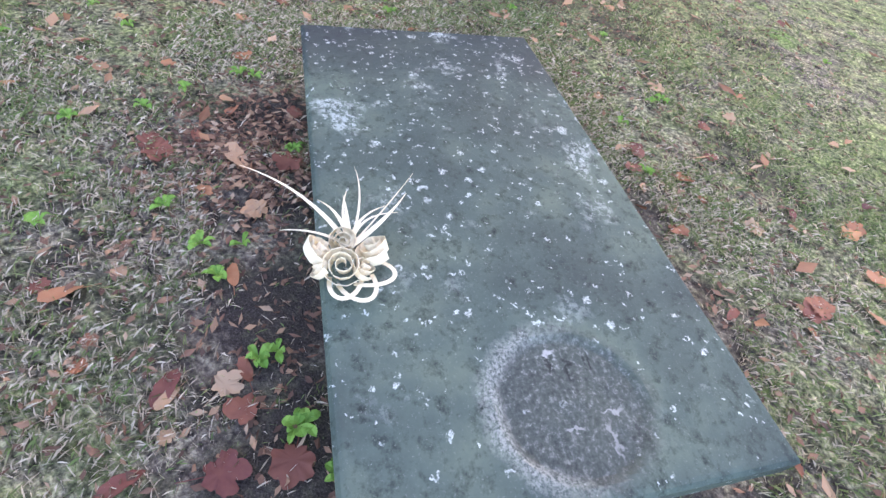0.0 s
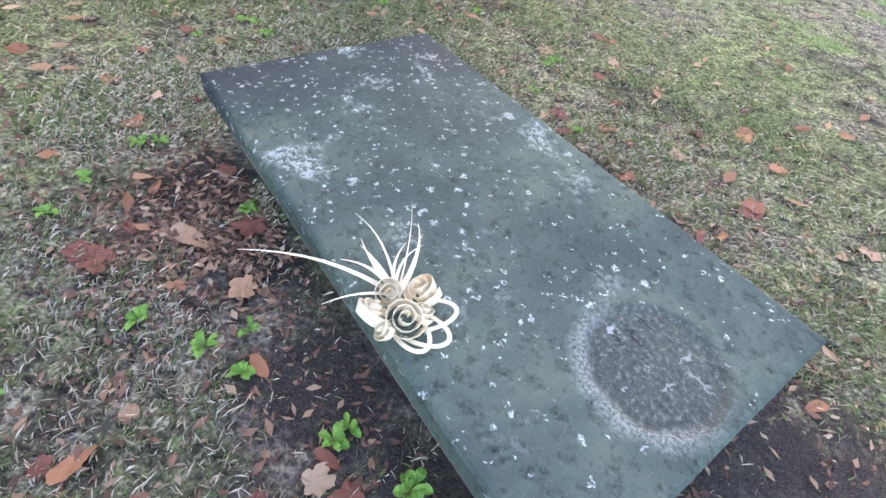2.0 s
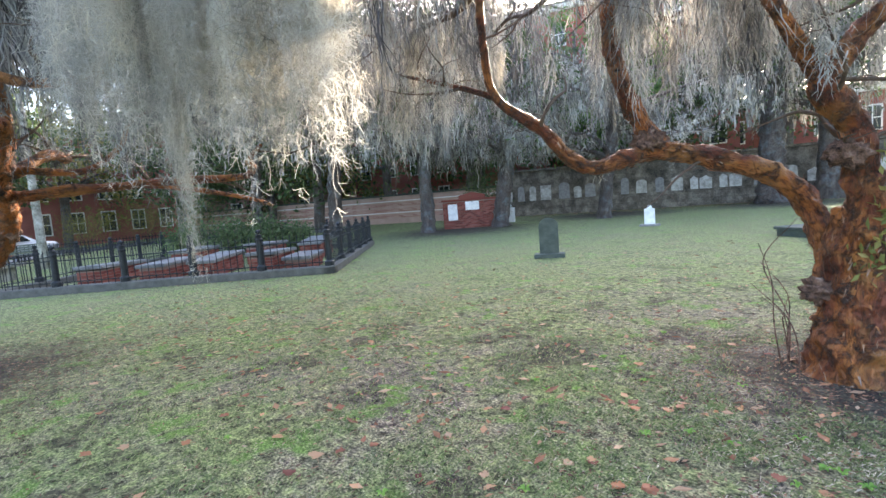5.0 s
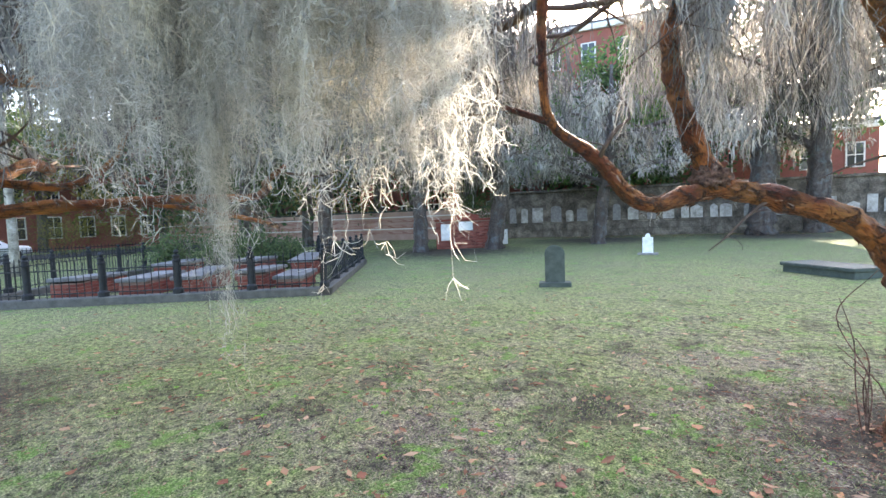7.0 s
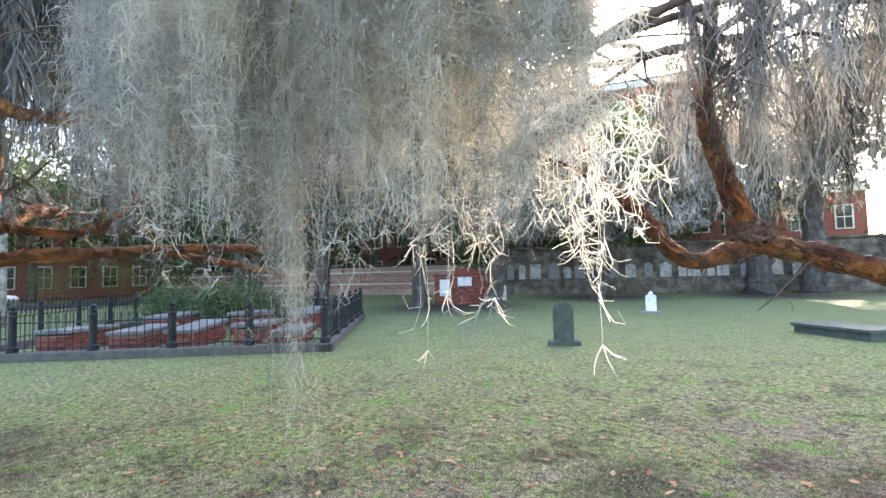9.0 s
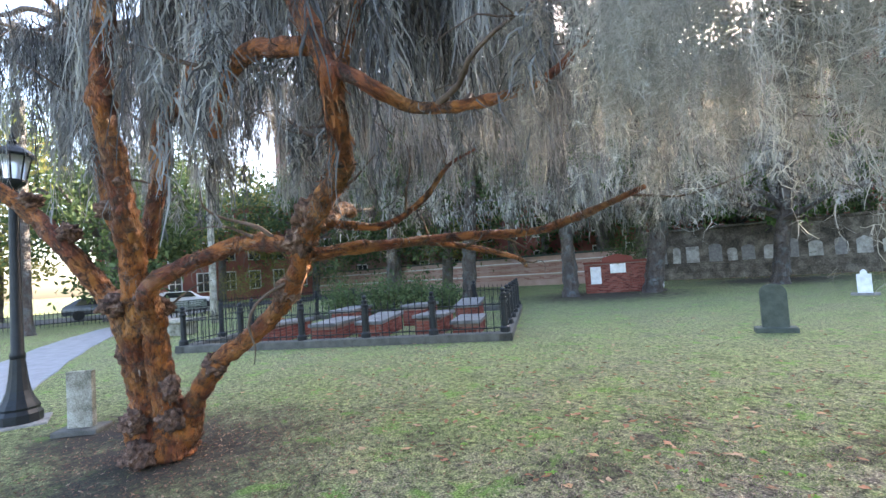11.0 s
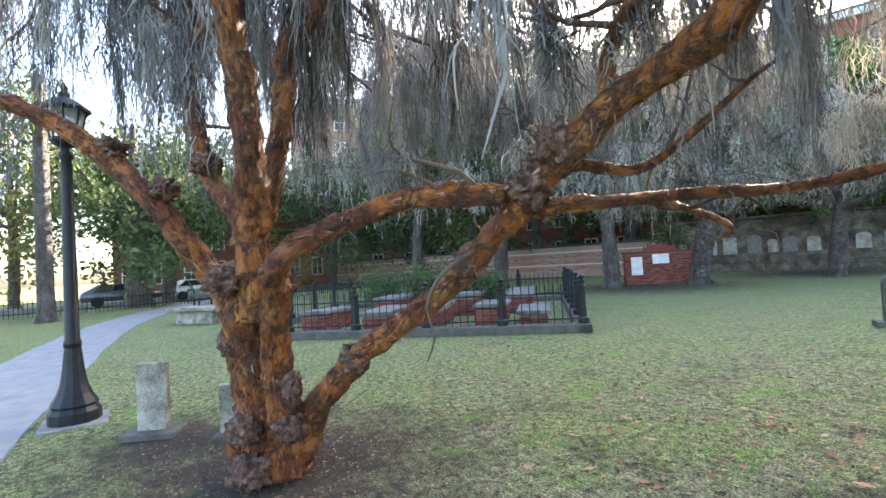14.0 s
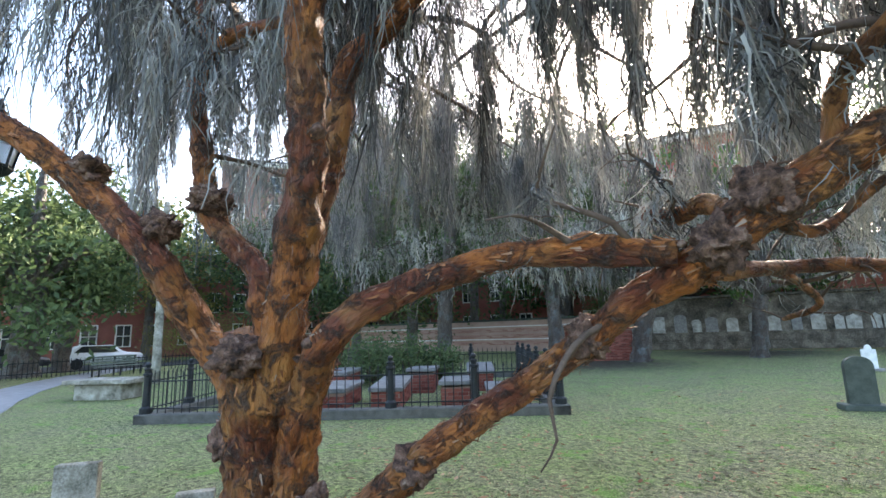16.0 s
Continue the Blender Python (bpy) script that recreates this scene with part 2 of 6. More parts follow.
def bark_material(name, orange, brown, pale, scale=7.0):
    """Bark with its grain along the limb."""
    m, nt, b = mat(name, 0.6, 0, 0.35)
    p = coords(nt)
    g = node(nt, "ShaderNodeAttribute", attribute_name="grain").outputs["Vector"]
    a, f = noise_fac(nt, g, scale * 0.55, 4, 0.55, 0.6), noise_fac(nt, g, 30, 5, 0.7, 0.5)
    fine = noise_fac(nt, p, 90, 4, 0.7)
    c = mix(nt, step(nt, a, 0.42, 0.6), brown, orange)
    c = mix(nt, math_node(nt, "MULTIPLY", step(nt, f, 0.52, 0.38), 0.7), c, tuple(x * 0.2 for x in brown))
    c = mix(nt, math_node(nt, "MULTIPLY", step(nt, noise_fac(nt, p, 2.6, 4), 0.5, 0.64), 0.45), c, tuple(min(0.6, x * k) for x, k in zip(orange, (1.08, 1.6, 2.0))))
    flake = step(nt, noise_fac(nt, g, 17, 5, 0.7, 1.5), 0.63, 0.67)
    c = mix(nt, math_node(nt, "MULTIPLY", flake, 0.45), c, pale)
    crust = step(nt, noise_fac(nt, p, 9, 6, 0.8, 0.6), 0.5, 0.6)
    grey = ramp(nt, noise_fac(nt, p, 60, 5, 0.78), [(0.36, (0.022, 0.016, 0.014)), (0.54, (0.11, 0.075, 0.058)), (0.7, (0.30, 0.23, 0.185))])
    c = mix(nt, math_node(nt, "MULTIPLY", crust, 0.85), c, grey)
    nt.links.new(c, b.inputs["Base Color"])
    nt.links.new(math_node(nt, "ADD", math_node(nt, "MULTIPLY", crust, 0.35), 0.48), b.inputs["Roughness"])
    rough = math_node(nt, "ADD", math_node(nt, "ADD", math_node(nt, "MULTIPLY", f, 0.7), math_node(nt, "MULTIPLY", flake, 0.4)), math_node(nt, "MULTIPLY", math_node(nt, "MULTIPLY", crust, fine), 1.6))
    bump(nt, b, rough, 1.0, 0.045)
    return m


M_GROUND = ground_material()
M_LEDGER = ledger_material()
M_BARK = bark_material("myrtle_bark", (0.41, 0.138, 0.032), (0.17, 0.046, 0.02), (0.46, 0.30, 0.20))
M_BARK_GREY = bark_material("grey_bark", (0.17, 0.14, 0.12), (0.09, 0.075, 0.065), (0.25, 0.23, 0.21), 4.0)
M_FLAKE = per_piece("bark_flake", [(0.0, (0.05, 0.026, 0.018)), (0.45, (0.17, 0.065, 0.03)), (0.75, (0.34, 0.14, 0.055)), (0.9, (0.30, 0.22, 0.17)), (1.0, (0.45, 0.36, 0.29))], 0.8, 0.2)
M_TWIG = simple("twig_bark", [(0.3, (0.05, 0.035, 0.028)), (0.7, (0.17, 0.12, 0.09))], 12, 0.85)
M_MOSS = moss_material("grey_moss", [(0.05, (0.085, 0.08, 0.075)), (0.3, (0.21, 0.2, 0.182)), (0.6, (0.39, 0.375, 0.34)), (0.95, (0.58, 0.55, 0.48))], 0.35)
# darker copy of the grey moss: backlit shade put into its colour
M_MOSS_SHADED = moss_material("shaded_grey_moss", [(0.05, (0.025, 0.025, 0.027)), (0.3, (0.1, 0.099, 0.1)), (0.6, (0.25, 0.248, 0.24)), (0.95, (0.43, 0.42, 0.39))], 0.2, True, 0.2)
# brighter copy for the near hanks: sunlight put into the colour
M_MOSS_NEAR = moss_material("sunlit_moss", [(0.05, (0.09, 0.084, 0.076)), (0.3, (0.27, 0.258, 0.228)), (0.6, (0.48, 0.46, 0.405)), (0.95, (0.70, 0.67, 0.58))], 0.45, False)
M_DRYGRASS = per_piece("straw_blades", [(0.0, (0.09, 0.145, 0.045)), (0.33, (0.2, 0.255, 0.1)), (0.42, (0.36, 0.29, 0.215)), (0.65, (0.58, 0.49, 0.385)), (1.0, (0.74, 0.65, 0.54))], 0.8, 0.1, True, 0.25)
M_GRASS = per_piece("grass_blades", [(0.0, (0.065, 0.10, 0.034)), (0.4, (0.165, 0.22, 0.08)), (0.65, (0.27, 0.32, 0.135)), (0.8, (0.38, 0.345, 0.215)), (1.0, (0.5, 0.43, 0.3))], 0.7, 0.2, True, 0.3)
M_LITTER = per_piece("leaf_litter", [(0.0, (0.05, 0.03, 0.024)), (0.5, (0.17, 0.09, 0.06)), (0.8, (0.30, 0.18, 0.11)), (1.0, (0.42, 0.34, 0.25))], 0.8, 0.2)
M_LEAF = per_piece("autumn_leaf", [(0.0, (0.10, 0.025, 0.03)), (0.25, (0.22, 0.08, 0.052)), (0.5, (0.38, 0.16, 0.078)), (0.75, (0.43, 0.29, 0.185)), (1.0, (0.48, 0.18, 0.05))], 0.6, 0.3, False, 0.2, 40)
M_WEED = per_piece("weed_leaf", [(0.0, (0.09, 0.22, 0.03)), (1.0, (0.24, 0.42, 0.08))], 0.6, 0.3, True, 0.3)
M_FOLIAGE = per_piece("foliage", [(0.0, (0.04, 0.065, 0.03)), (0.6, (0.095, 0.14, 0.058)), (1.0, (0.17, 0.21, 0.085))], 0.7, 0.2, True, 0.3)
# lit copy of the foliage: sunshine painted in as brighter, yellower leaves
M_FOLIAGE_LIT = per_piece("sunlit_foliage", [(0.0, (0.10, 0.13, 0.04)), (0.6, (0.26, 0.25, 0.08)), (1.0, (0.42, 0.33, 0.12))], 0.7, 0.2, True, 0.4)
M_FOLIAGE_GREEN = per_piece("green_foliage", [(0.0, (0.045, 0.10, 0.03)), (0.6, (0.12, 0.22, 0.06)), (1.0, (0.24, 0.33, 0.10))], 0.6, 0.3, True, 0.45)
M_STRAW = simple("dried_palm", [(0.3, (0.66, 0.53, 0.34)), (0.7, (0.84, 0.74, 0.55))], 20, 0.6, relief=0.2, depth=0.002, fine=300)
M_IRON = simple("black_iron", [(0.3, (0.006, 0.008, 0.01)), (0.7, (0.02, 0.024, 0.028))], 9, 0.48, 0.0, 0.3, 0.2, 0.003, 120)
M_BRICK = per_piece("red_brick", [(0.0, (0.10, 0.03, 0.024)), (0.5, (0.20, 0.058, 0.043)), (1.0, (0.29, 0.115, 0.085))], 0.85, 0.2, True, 0, 30)
M_OLDBRICK = per_piece("faded_brick", [(0.0, (0.26, 0.13, 0.10)), (0.5, (0.38, 0.22, 0.18)), (1.0, (0.48, 0.34, 0.29))], 0.9, 0.2, True, 0, 12)
M_MORTAR = simple("lime_mortar", [(0.3, (0.17, 0.11, 0.09)), (0.7, (0.28, 0.20, 0.16))], 6, 0.9)
M_STONE_D = simple("dark_headstone", [(0.3, (0.035, 0.045, 0.04)), (0.7, (0.10, 0.12, 0.10))], 6, 0.7, relief=0.3)
M_STONE_W = simple("weathered_marble", [(0.36, (0.075, 0.07, 0.05)), (0.5, (0.24, 0.225, 0.18)), (0.66, (0.46, 0.44, 0.385))], 4, 0.75, relief=0.4)
M_TABLET = simple("pale_tablet_stone", [(0.34, (0.16, 0.15, 0.13)), (0.5, (0.38, 0.36, 0.32)), (0.66, (0.58, 0.56, 0.51))], 3, 0.8, relief=0.4)
M_MARBLE = simple("white_marble", [(0.3, (0.55, 0.55, 0.53)), (0.6, (0.82, 0.82, 0.8))], 5, 0.6, relief=0.1)
M_STONE_G = simple("grey_stone", [(0.3, (0.13, 0.125, 0.12)), (0.7, (0.33, 0.32, 0.30))], 7, 0.8, relief=0.5)
M_LID = simple("tomb_lid_stone", [(0.3, (0.06, 0.06, 0.06)), (0.7, (0.24, 0.24, 0.235))], 5, 0.7, relief=0.4)
M_BURL = simple("burl_bark", [(0.36, (0.02, 0.013, 0.011)), (0.46, (0.09, 0.052, 0.038)), (0.56, (0.19, 0.11, 0.078)), (0.68, (0.33, 0.25, 0.20))], 16, 0.9, relief=1.0, depth=0.03, fine=75)
M_COPING = simple("granite_coping", [(0.3, (0.05, 0.05, 0.045)), (0.7, (0.14, 0.135, 0.12))], 5, 0.8, relief=0.5)
M_PATH = simple("grey_paving", [(0.3, (0.15, 0.157, 0.17)), (0.7, (0.29, 0.3, 0.318))], 3, 0.8, relief=0.5, depth=0.01)
M_ASPHALT = simple("asphalt", [(0.3, (0.04, 0.04, 0.042)), (0.7, (0.075, 0.075, 0.075))], 3, 0.9)
M_WALLSTONE = simple("old_wall_stone", [(0.35, (0.03, 0.027, 0.022)), (0.5, (0.12, 0.103, 0.08)), (0.68, (0.30, 0.26, 0.21))], 1.6, 0.9, relief=0.8, depth=0.03, fine=14)
M_STUCCO = simple("pink_stucco", [(0.3, (0.34, 0.22, 0.18)), (0.7, (0.52, 0.38, 0.32))], 1.2, 0.9)
M_CREAM = simple("cream_paint", [(0.3, (0.62, 0.60, 0.55)), (0.7, (0.8, 0.78, 0.74))], 4, 0.6)
M_ROOF = simple("slate_roof", [(0.3, (0.06, 0.06, 0.07)), (0.7, (0.13, 0.13, 0.14))], 3, 0.7)
M_CARPAINT = simple("car_paint", [(0.3, (0.10, 0.11, 0.13)), (0.7, (0.16, 0.17, 0.19))], 2, 0.25, 0.3, 0.6, 0.0)
M_CARWHITE = simple("white_car_paint", [(0.3, (0.75, 0.75, 0.75)), (0.7, (0.82, 0.82, 0.82))], 2, 0.25, 0.1, 0.6, 0.0)
M_RUBBER = simple("rubber", [(0.3, (0.015, 0.015, 0.015)), (0.7, (0.03, 0.03, 0.03))], 8, 0.8)
M_BENCH = simple("painted_bench", [(0.3, (0.10, 0.12, 0.10)), (0.7, (0.22, 0.25, 0.21))], 6, 0.6)
M_PAPER = simple("white_litter", [(0.3, (0.7, 0.7, 0.7)), (0.7, (0.85, 0.85, 0.85))], 20, 0.6)
M_GLASS, _nt, _b = mat("window_glass", 0.05, 0, 0.5)
_b.inputs["Base Color"].default_value = (0.03, 0.035, 0.04, 1)
M_LAMPGLASS, _nt, _b = mat("frosted_lamp_glass", 0.35, 0, 0.5)
_b.inputs["Base Color"].default_value, _b.inputs["Transmission Weight"].default_value = (0.9, 0.93, 0.95, 1), 0.75


# ---- mesh helpers ----
def mesh_of(name, geo, material, smooth=False):
    """A mesh from a bmesh, or from (verts, faces)."""
    me = bpy.data.meshes.new(name)
    if isinstance(geo, bmesh.types.BMesh):
        geo.to_mesh(me)
        geo.free()
    else:
        me.from_pydata([tuple(v) for v in geo[0]], [], geo[1])
    me.materials.append(material)
    if material in (M_BARK, M_BARK_GREY) and len(GRAIN) == len(me.vertices):
        me.attributes.new("grain", "FLOAT_VECTOR", "POINT").data.foreach_set("vector", np.array(GRAIN, np.float32).ravel())
    if smooth:
        me.polygons.foreach_set("use_smooth", [True] * len(me.polygons))
    me.update()
    return me


def part(name, geo, material, parent=None, label="", smooth=False):
    ob = new(name, mesh_of(name, geo, material, smooth))
    ob.parent = parent
    return tagged(ob, label)


def thing(name, label, category, at=None, group="", kind=""):
    ob = new(name)
    ob.matrix_world = at or Matrix()
    return tagged(ob, label, category, group, kind)


def quads_mesh(name, V, material):
    """Loose quads or triangles from an array (n, k, 3)."""
    n, k, _ = V.shape
    me = bpy.data.meshes.new(name)
    me.vertices.add(n * k)
    me.vertices.foreach_set("co", V.astype(np.float32).ravel())
    me.loops.add(n * k)
    me.loops.foreach_set("vertex_index", np.arange(n * k, dtype=np.int32))
    me.polygons.add(n)
    me.polygons.foreach_set("loop_start", np.arange(0, n * k, k, dtype=np.int32))
    me.materials.append(material)
    me.update(calc_edges=True)
    return me


def ribbons_mesh(name, C, W, material, tone=None):
    """Ribbons: centre lines (n, s, 3) and half-widths (n, s, 3), one island each."""
    n, s, _ = C.shape
    V = np.stack([C - W, C + W], 2).reshape(n, s * 2, 3)
    base = (np.arange(n) * s * 2)[:, None, None]
    i = np.arange(s - 1)
    q = np.stack([2 * i, 2 * i + 1, 2 * i + 3, 2 * i + 2], 1)[None] + base
    me = bpy.data.meshes.new(name)
    me.vertices.add(n * s * 2)
    me.vertices.foreach_set("co", V.astype(np.float32).ravel())
    nf = n * (s - 1)
    me.loops.add(nf * 4)
    me.loops.foreach_set("vertex_index", q.astype(np.int32).ravel())
    me.polygons.add(nf)
    me.polygons.foreach_set("loop_start", np.arange(0, nf * 4, 4, dtype=np.int32))
    me.materials.append(material)
    if tone is not None:
        me.attributes.new("tone", "FLOAT", "POINT").data.foreach_set("value", np.repeat(tone, s * 2).astype(np.float32))
    me.update(calc_edges=True)
    return me


def box_bm(sx, sy, sz, at=(0, 0, 0), bevel=0.0, segs=1, bm=None):
    """A box that stands on at, bevelled; joined to bm if it is given."""
    b = bmesh.new()
    bmesh.ops.create_cube(b, size=1, matrix=Matrix.Translation((at[0], at[1], at[2] + sz / 2)) @ Matrix.Diagonal((sx, sy, sz, 1)))
    if bevel:
        bmesh.ops.bevel(b, geom=list(b.edges), offset=bevel, segments=segs, affect="EDGES", profile=0.6)
    if bm is None:
        return b
    me = bpy.data.meshes.new("t")
    b.to_mesh(me)
    b.free()
    bm.from_mesh(me)
    bpy.data.meshes.remove(me)
    return bm


def lathe(profile, n=16):
    """A turned shape from (radius, height) pairs."""
    V, F = [], []
    for r, z in profile:
        V += [(r * math.cos(2 * math.pi * i / n), r * math.sin(2 * math.pi * i / n), z) for i in range(n)]
    for k in range(len(profile) - 1):
        F += [(k * n + i, k * n + (i + 1) % n, (k + 1) * n + (i + 1) % n, (k + 1) * n + i) for i in range(n)]
    F += [tuple(range(n - 1, -1, -1)), tuple(range((len(profile) - 1) * n, len(profile) * n))]
    return V, F


def extrude_outline(pts, depth):
    """An upright slab: outline in x and z, thickness along y."""
    n = len(pts)
    V = [(x, -depth / 2, z) for x, z in pts] + [(x, depth / 2, z) for x, z in pts]
    F = [tuple(range(n)), tuple(range(2 * n - 1, n - 1, -1))] + [((i + 1) % n, i, n + i, n + (i + 1) % n) for i in range(n)]
    return V, F


def smooth_line(pts, step_len):
    """Catmull-Rom through points that may carry a radius as fourth value."""
    P = np.array(pts, float)
    P = np.vstack([2 * P[0] - P[1], P, 2 * P[-1] - P[-2]])
    out = []
    for i in range(1, len(P) - 2):
        k = max(2, int(np.linalg.norm(P[i + 1, :3] - P[i, :3]) / step_len))
        for t in np.linspace(0, 1, k, endpoint=False):
            a, b, c, d = P[i - 1:i + 3]
            out.append(0.5 * (2 * b + (c - a) * t + (2 * a - 5 * b + 4 * c - d) * t * t + (3 * b - a - 3 * c + d) * t ** 3))
    out.append(P[-2])
    return np.array(out)


GRAIN = []


def tube(pts, n=12, rough=0.12, freq=6.0, step_len=0.05, geo=None, knots=0.0):
    """A knobbly limb along points (x, y, z, radius). GRAIN keeps the last one's bark coordinates."""
    GRAIN.clear()
    run = 0.0
    L = smooth_line(pts, step_len)
    V, F = geo or ([], [])
    base = len(V)
    up = np.array((0.3, 0.9, 0.1))
    for i, p in enumerate(L):
        d = L[min(i + 1, len(L) - 1), :3] - L[max(i - 1, 0), :3]
        d /= np.linalg.norm(d) + 1e-9
        u = up - d * (up @ d)
        u /= np.linalg.norm(u) + 1e-9
        up = u
        w = np.cross(d, u)
        run += np.linalg.norm(L[i, :3] - L[max(i - 1, 0), :3])
        for j in range(n):
            a = 2 * math.pi * j / n
            o = u * math.cos(a) + w * math.sin(a)
            q = Vector(p[:3] + o * p[3])
            GRAIN.append((p[3] * 1.6 * math.cos(a) + pts[0][0], p[3] * 1.6 * math.sin(a) + pts[0][1], run * 0.38 + pts[0][2]))
            k = noise.noise(q * freq) * rough + noise.noise(q * freq * 3.1) * rough * 0.5
            if knots:
                k += (abs(noise.noise(Vector(GRAIN[-1]) * 9)) - 0.2) * 0.3 * min(1.0, 0.12 / p[3])
            if knots:
                k += max(0, noise.noise(q * 3.7 + Vector((9, 3, 5))) - 0.25) * knots
            if knots:
                k += max(0, noise.noise(q * 10 + Vector((2, 7, 1))) - 0.22) * knots * 0.8 * min(1.0, 0.09 / p[3])
            V.append(tuple(p[:3] + o * max(0.002, p[3] * (1 + k))))
    m = len(L)
    for i in range(m - 1):
        for j in range(n):
            F.append((base + i * n + j, base + i * n + (j + 1) % n, base + (i + 1) * n + (j + 1) % n, base + (i + 1) * n + j))
    F.append(tuple(base + (m - 1) * n + j for j in range(n)))
    F.append(tuple(base + j for j in range(n - 1, -1, -1)))
    return V, F


def blob(c, r, geo, seed=0, sub=2):
    """A lumpy burl joined to geo."""
    b = bmesh.new()
    bmesh.ops.create_icosphere(b, subdivisions=sub, radius=1)
    V, F = geo
    base = len(V)
    for v in b.verts:
        k = 1 + 0.4 * noise.noise(v.co * 1.7 + Vector((seed, seed * 2.3, 0))) + 0.4 * noise.noise(v.co * 4 + Vector((seed, 0, 0))) + 0.28 * noise.noise(v.co * 9 + Vector((0, seed, 0)))
        V.append((c[0] + v.co.x * r[0] * k, c[1] + v.co.y * r[1] * k, c[2] + v.co.z * r[2] * k))
    F += [tuple(base + v.index for v in f.verts) for f in b.faces]
    b.free()
    return V, F


# ---- ground ----
bm = bmesh.new()
bmesh.ops.create_grid(bm, x_segments=2, y_segments=2, size=1500)
tagged(part("ground", bm, M_GROUND), "worn lawn with bare earth and fallen leaves", "ground", kind="structure")
PATH_MID = [(12, -3.2), (4, -2.9), (-4, -2.7), (-9.5, -2.55), (-14, -2.25), (-19, -1.95), (-25, -1.25), (-31, 0.2), (-36, 2.2), (-41, 5.0)]
ln = smooth_line([(x, y, 0) for x, y in PATH_MID], 0.8)
V, F = [], []
for i, p in enumerate(ln):
    d = ln[min(i + 1, len(ln) - 1)] - ln[max(i - 1, 0)]
    s = np.array((-d[1], d[0], 0)) / np.linalg.norm(d)
    for k, z in ((-0.85, -0.02), (-0.83, 0.02), (0.83, 0.02), (0.85, -0.02)):
        w = k * (1 + 0.03 * math.sin(i * 1.7))
        V.append((p[0] + s[0] * w, p[1] + s[1] * w, z))
for i in range(len(ln) - 1):
    for k in range(3):
        F.append((i * 4 + k, i * 4 + k + 1, i * 4 + k + 5, i * 4 + k + 4))
tagged(part("pavement", (V, F), M_PATH), "narrow grey paved footpath through the lawn", "path", kind="structure")
tagged(part("road", box_bm(9, 160, 0.02, (-45, 0, -0.005)), M_ASPHALT), "asphalt street beyond the picket fence", "road", kind="structure")


# ---- ledger stone ----
def ledger():
    t = thing("ledger_stone", "dark lichened slate ledger slab on a low base", "tombstone", pose(*SLAB_C, 0, 0, 0, math.degrees(SLAB_A)))
    nx, ny = 200, 110
    V, F = [], []
    for i in range(nx + 1):
        for j in range(ny + 1):
            x, y = (i / nx - 0.5) * SLAB_L, (j / ny - 0.5) * SLAB_W
            e = min(SLAB_L / 2 - abs(x), SLAB_W / 2 - abs(y))
            z = SLAB_Z - 0.012 * max(0, 1 - e / 0.014) ** 2
            d = math.hypot((x - 0.69) / 0.155, (y - 0.02) / 0.165)
            z -= 0.011 * min(1, max(0, (1.05 - d) / 0.13))
            z += 0.0012 * noise.noise(Vector((x * 9, y * 9, 0)))
            if d < 1:
                z += 0.0022 * noise.noise(Vector((x * 30, y * 30, 2)))
            V.append((x, y, z))
    w = ny + 1
    F = [(i * w + j, (i + 1) * w + j, (i + 1) * w + j + 1, i * w + j + 1) for i in range(nx) for j in range(ny)]
    rim = [i * w for i in range(nx + 1)] + [nx * w + j for j in range(1, w)] + [i * w + ny for i in range(nx - 1, -1, -1)] + [j for j in range(ny - 1, 0, -1)]
    base = len(V)
    V += [(V[k][0], V[k][1], SLAB_Z - 0.075 + 0.004 * noise.noise(Vector(V[k]) * 8)) for k in rim]
    n = len(rim)
    F += [(rim[(k + 1) % n], rim[k], base + k, base + (k + 1) % n) for k in range(n)]
    F.append(tuple(range(base + n - 1, base - 1, -1)))
    part("slab", (V, F), M_LEDGER, t)
    part("base", box_bm(SLAB_L - 0.09, SLAB_W - 0.09, SLAB_Z - 0.07, (0, 0, -0.01), 0.01), M_STONE_G, t, "rendered low brick base")


ledger()


# ---- hanging moss ----
def moss_strands(roots, lengths, rng, segs=10, width=0.004, curl=0.03, spread=0.05):
    """Centre lines and half-widths of strands that hang from the roots (n, 3)."""
    n = len(roots)
    t = np.linspace(0, 1, segs)[None, :, None]
    down = np.concatenate([np.zeros((n, 1, 2)), -lengths[:, None, None]], 2)
    C = roots[:, None, :] + down * t
    drift = rng.normal(0, spread, (n, 1, 3)) * np.array((1, 1, 0.2))
    C = C + drift * t
    jag = np.cumsum(rng.normal(0, curl, (n, segs, 3)) * np.array((1, 1, 0.35)), 1) * 0.7
    C = C + jag * np.minimum(1, t * 3)
    a = rng.uniform(0, np.pi, (n, 1, 1))
    W = np.concatenate([np.cos(a), np.sin(a), rng.normal(0, 0.3, (n, 1, 1))], 2) * width * rng.uniform(0.6, 1.3, (n, 1, 1))
    W = np.repeat(W, segs, 1) * (1.05 - 0.75 * t)
    return C, W


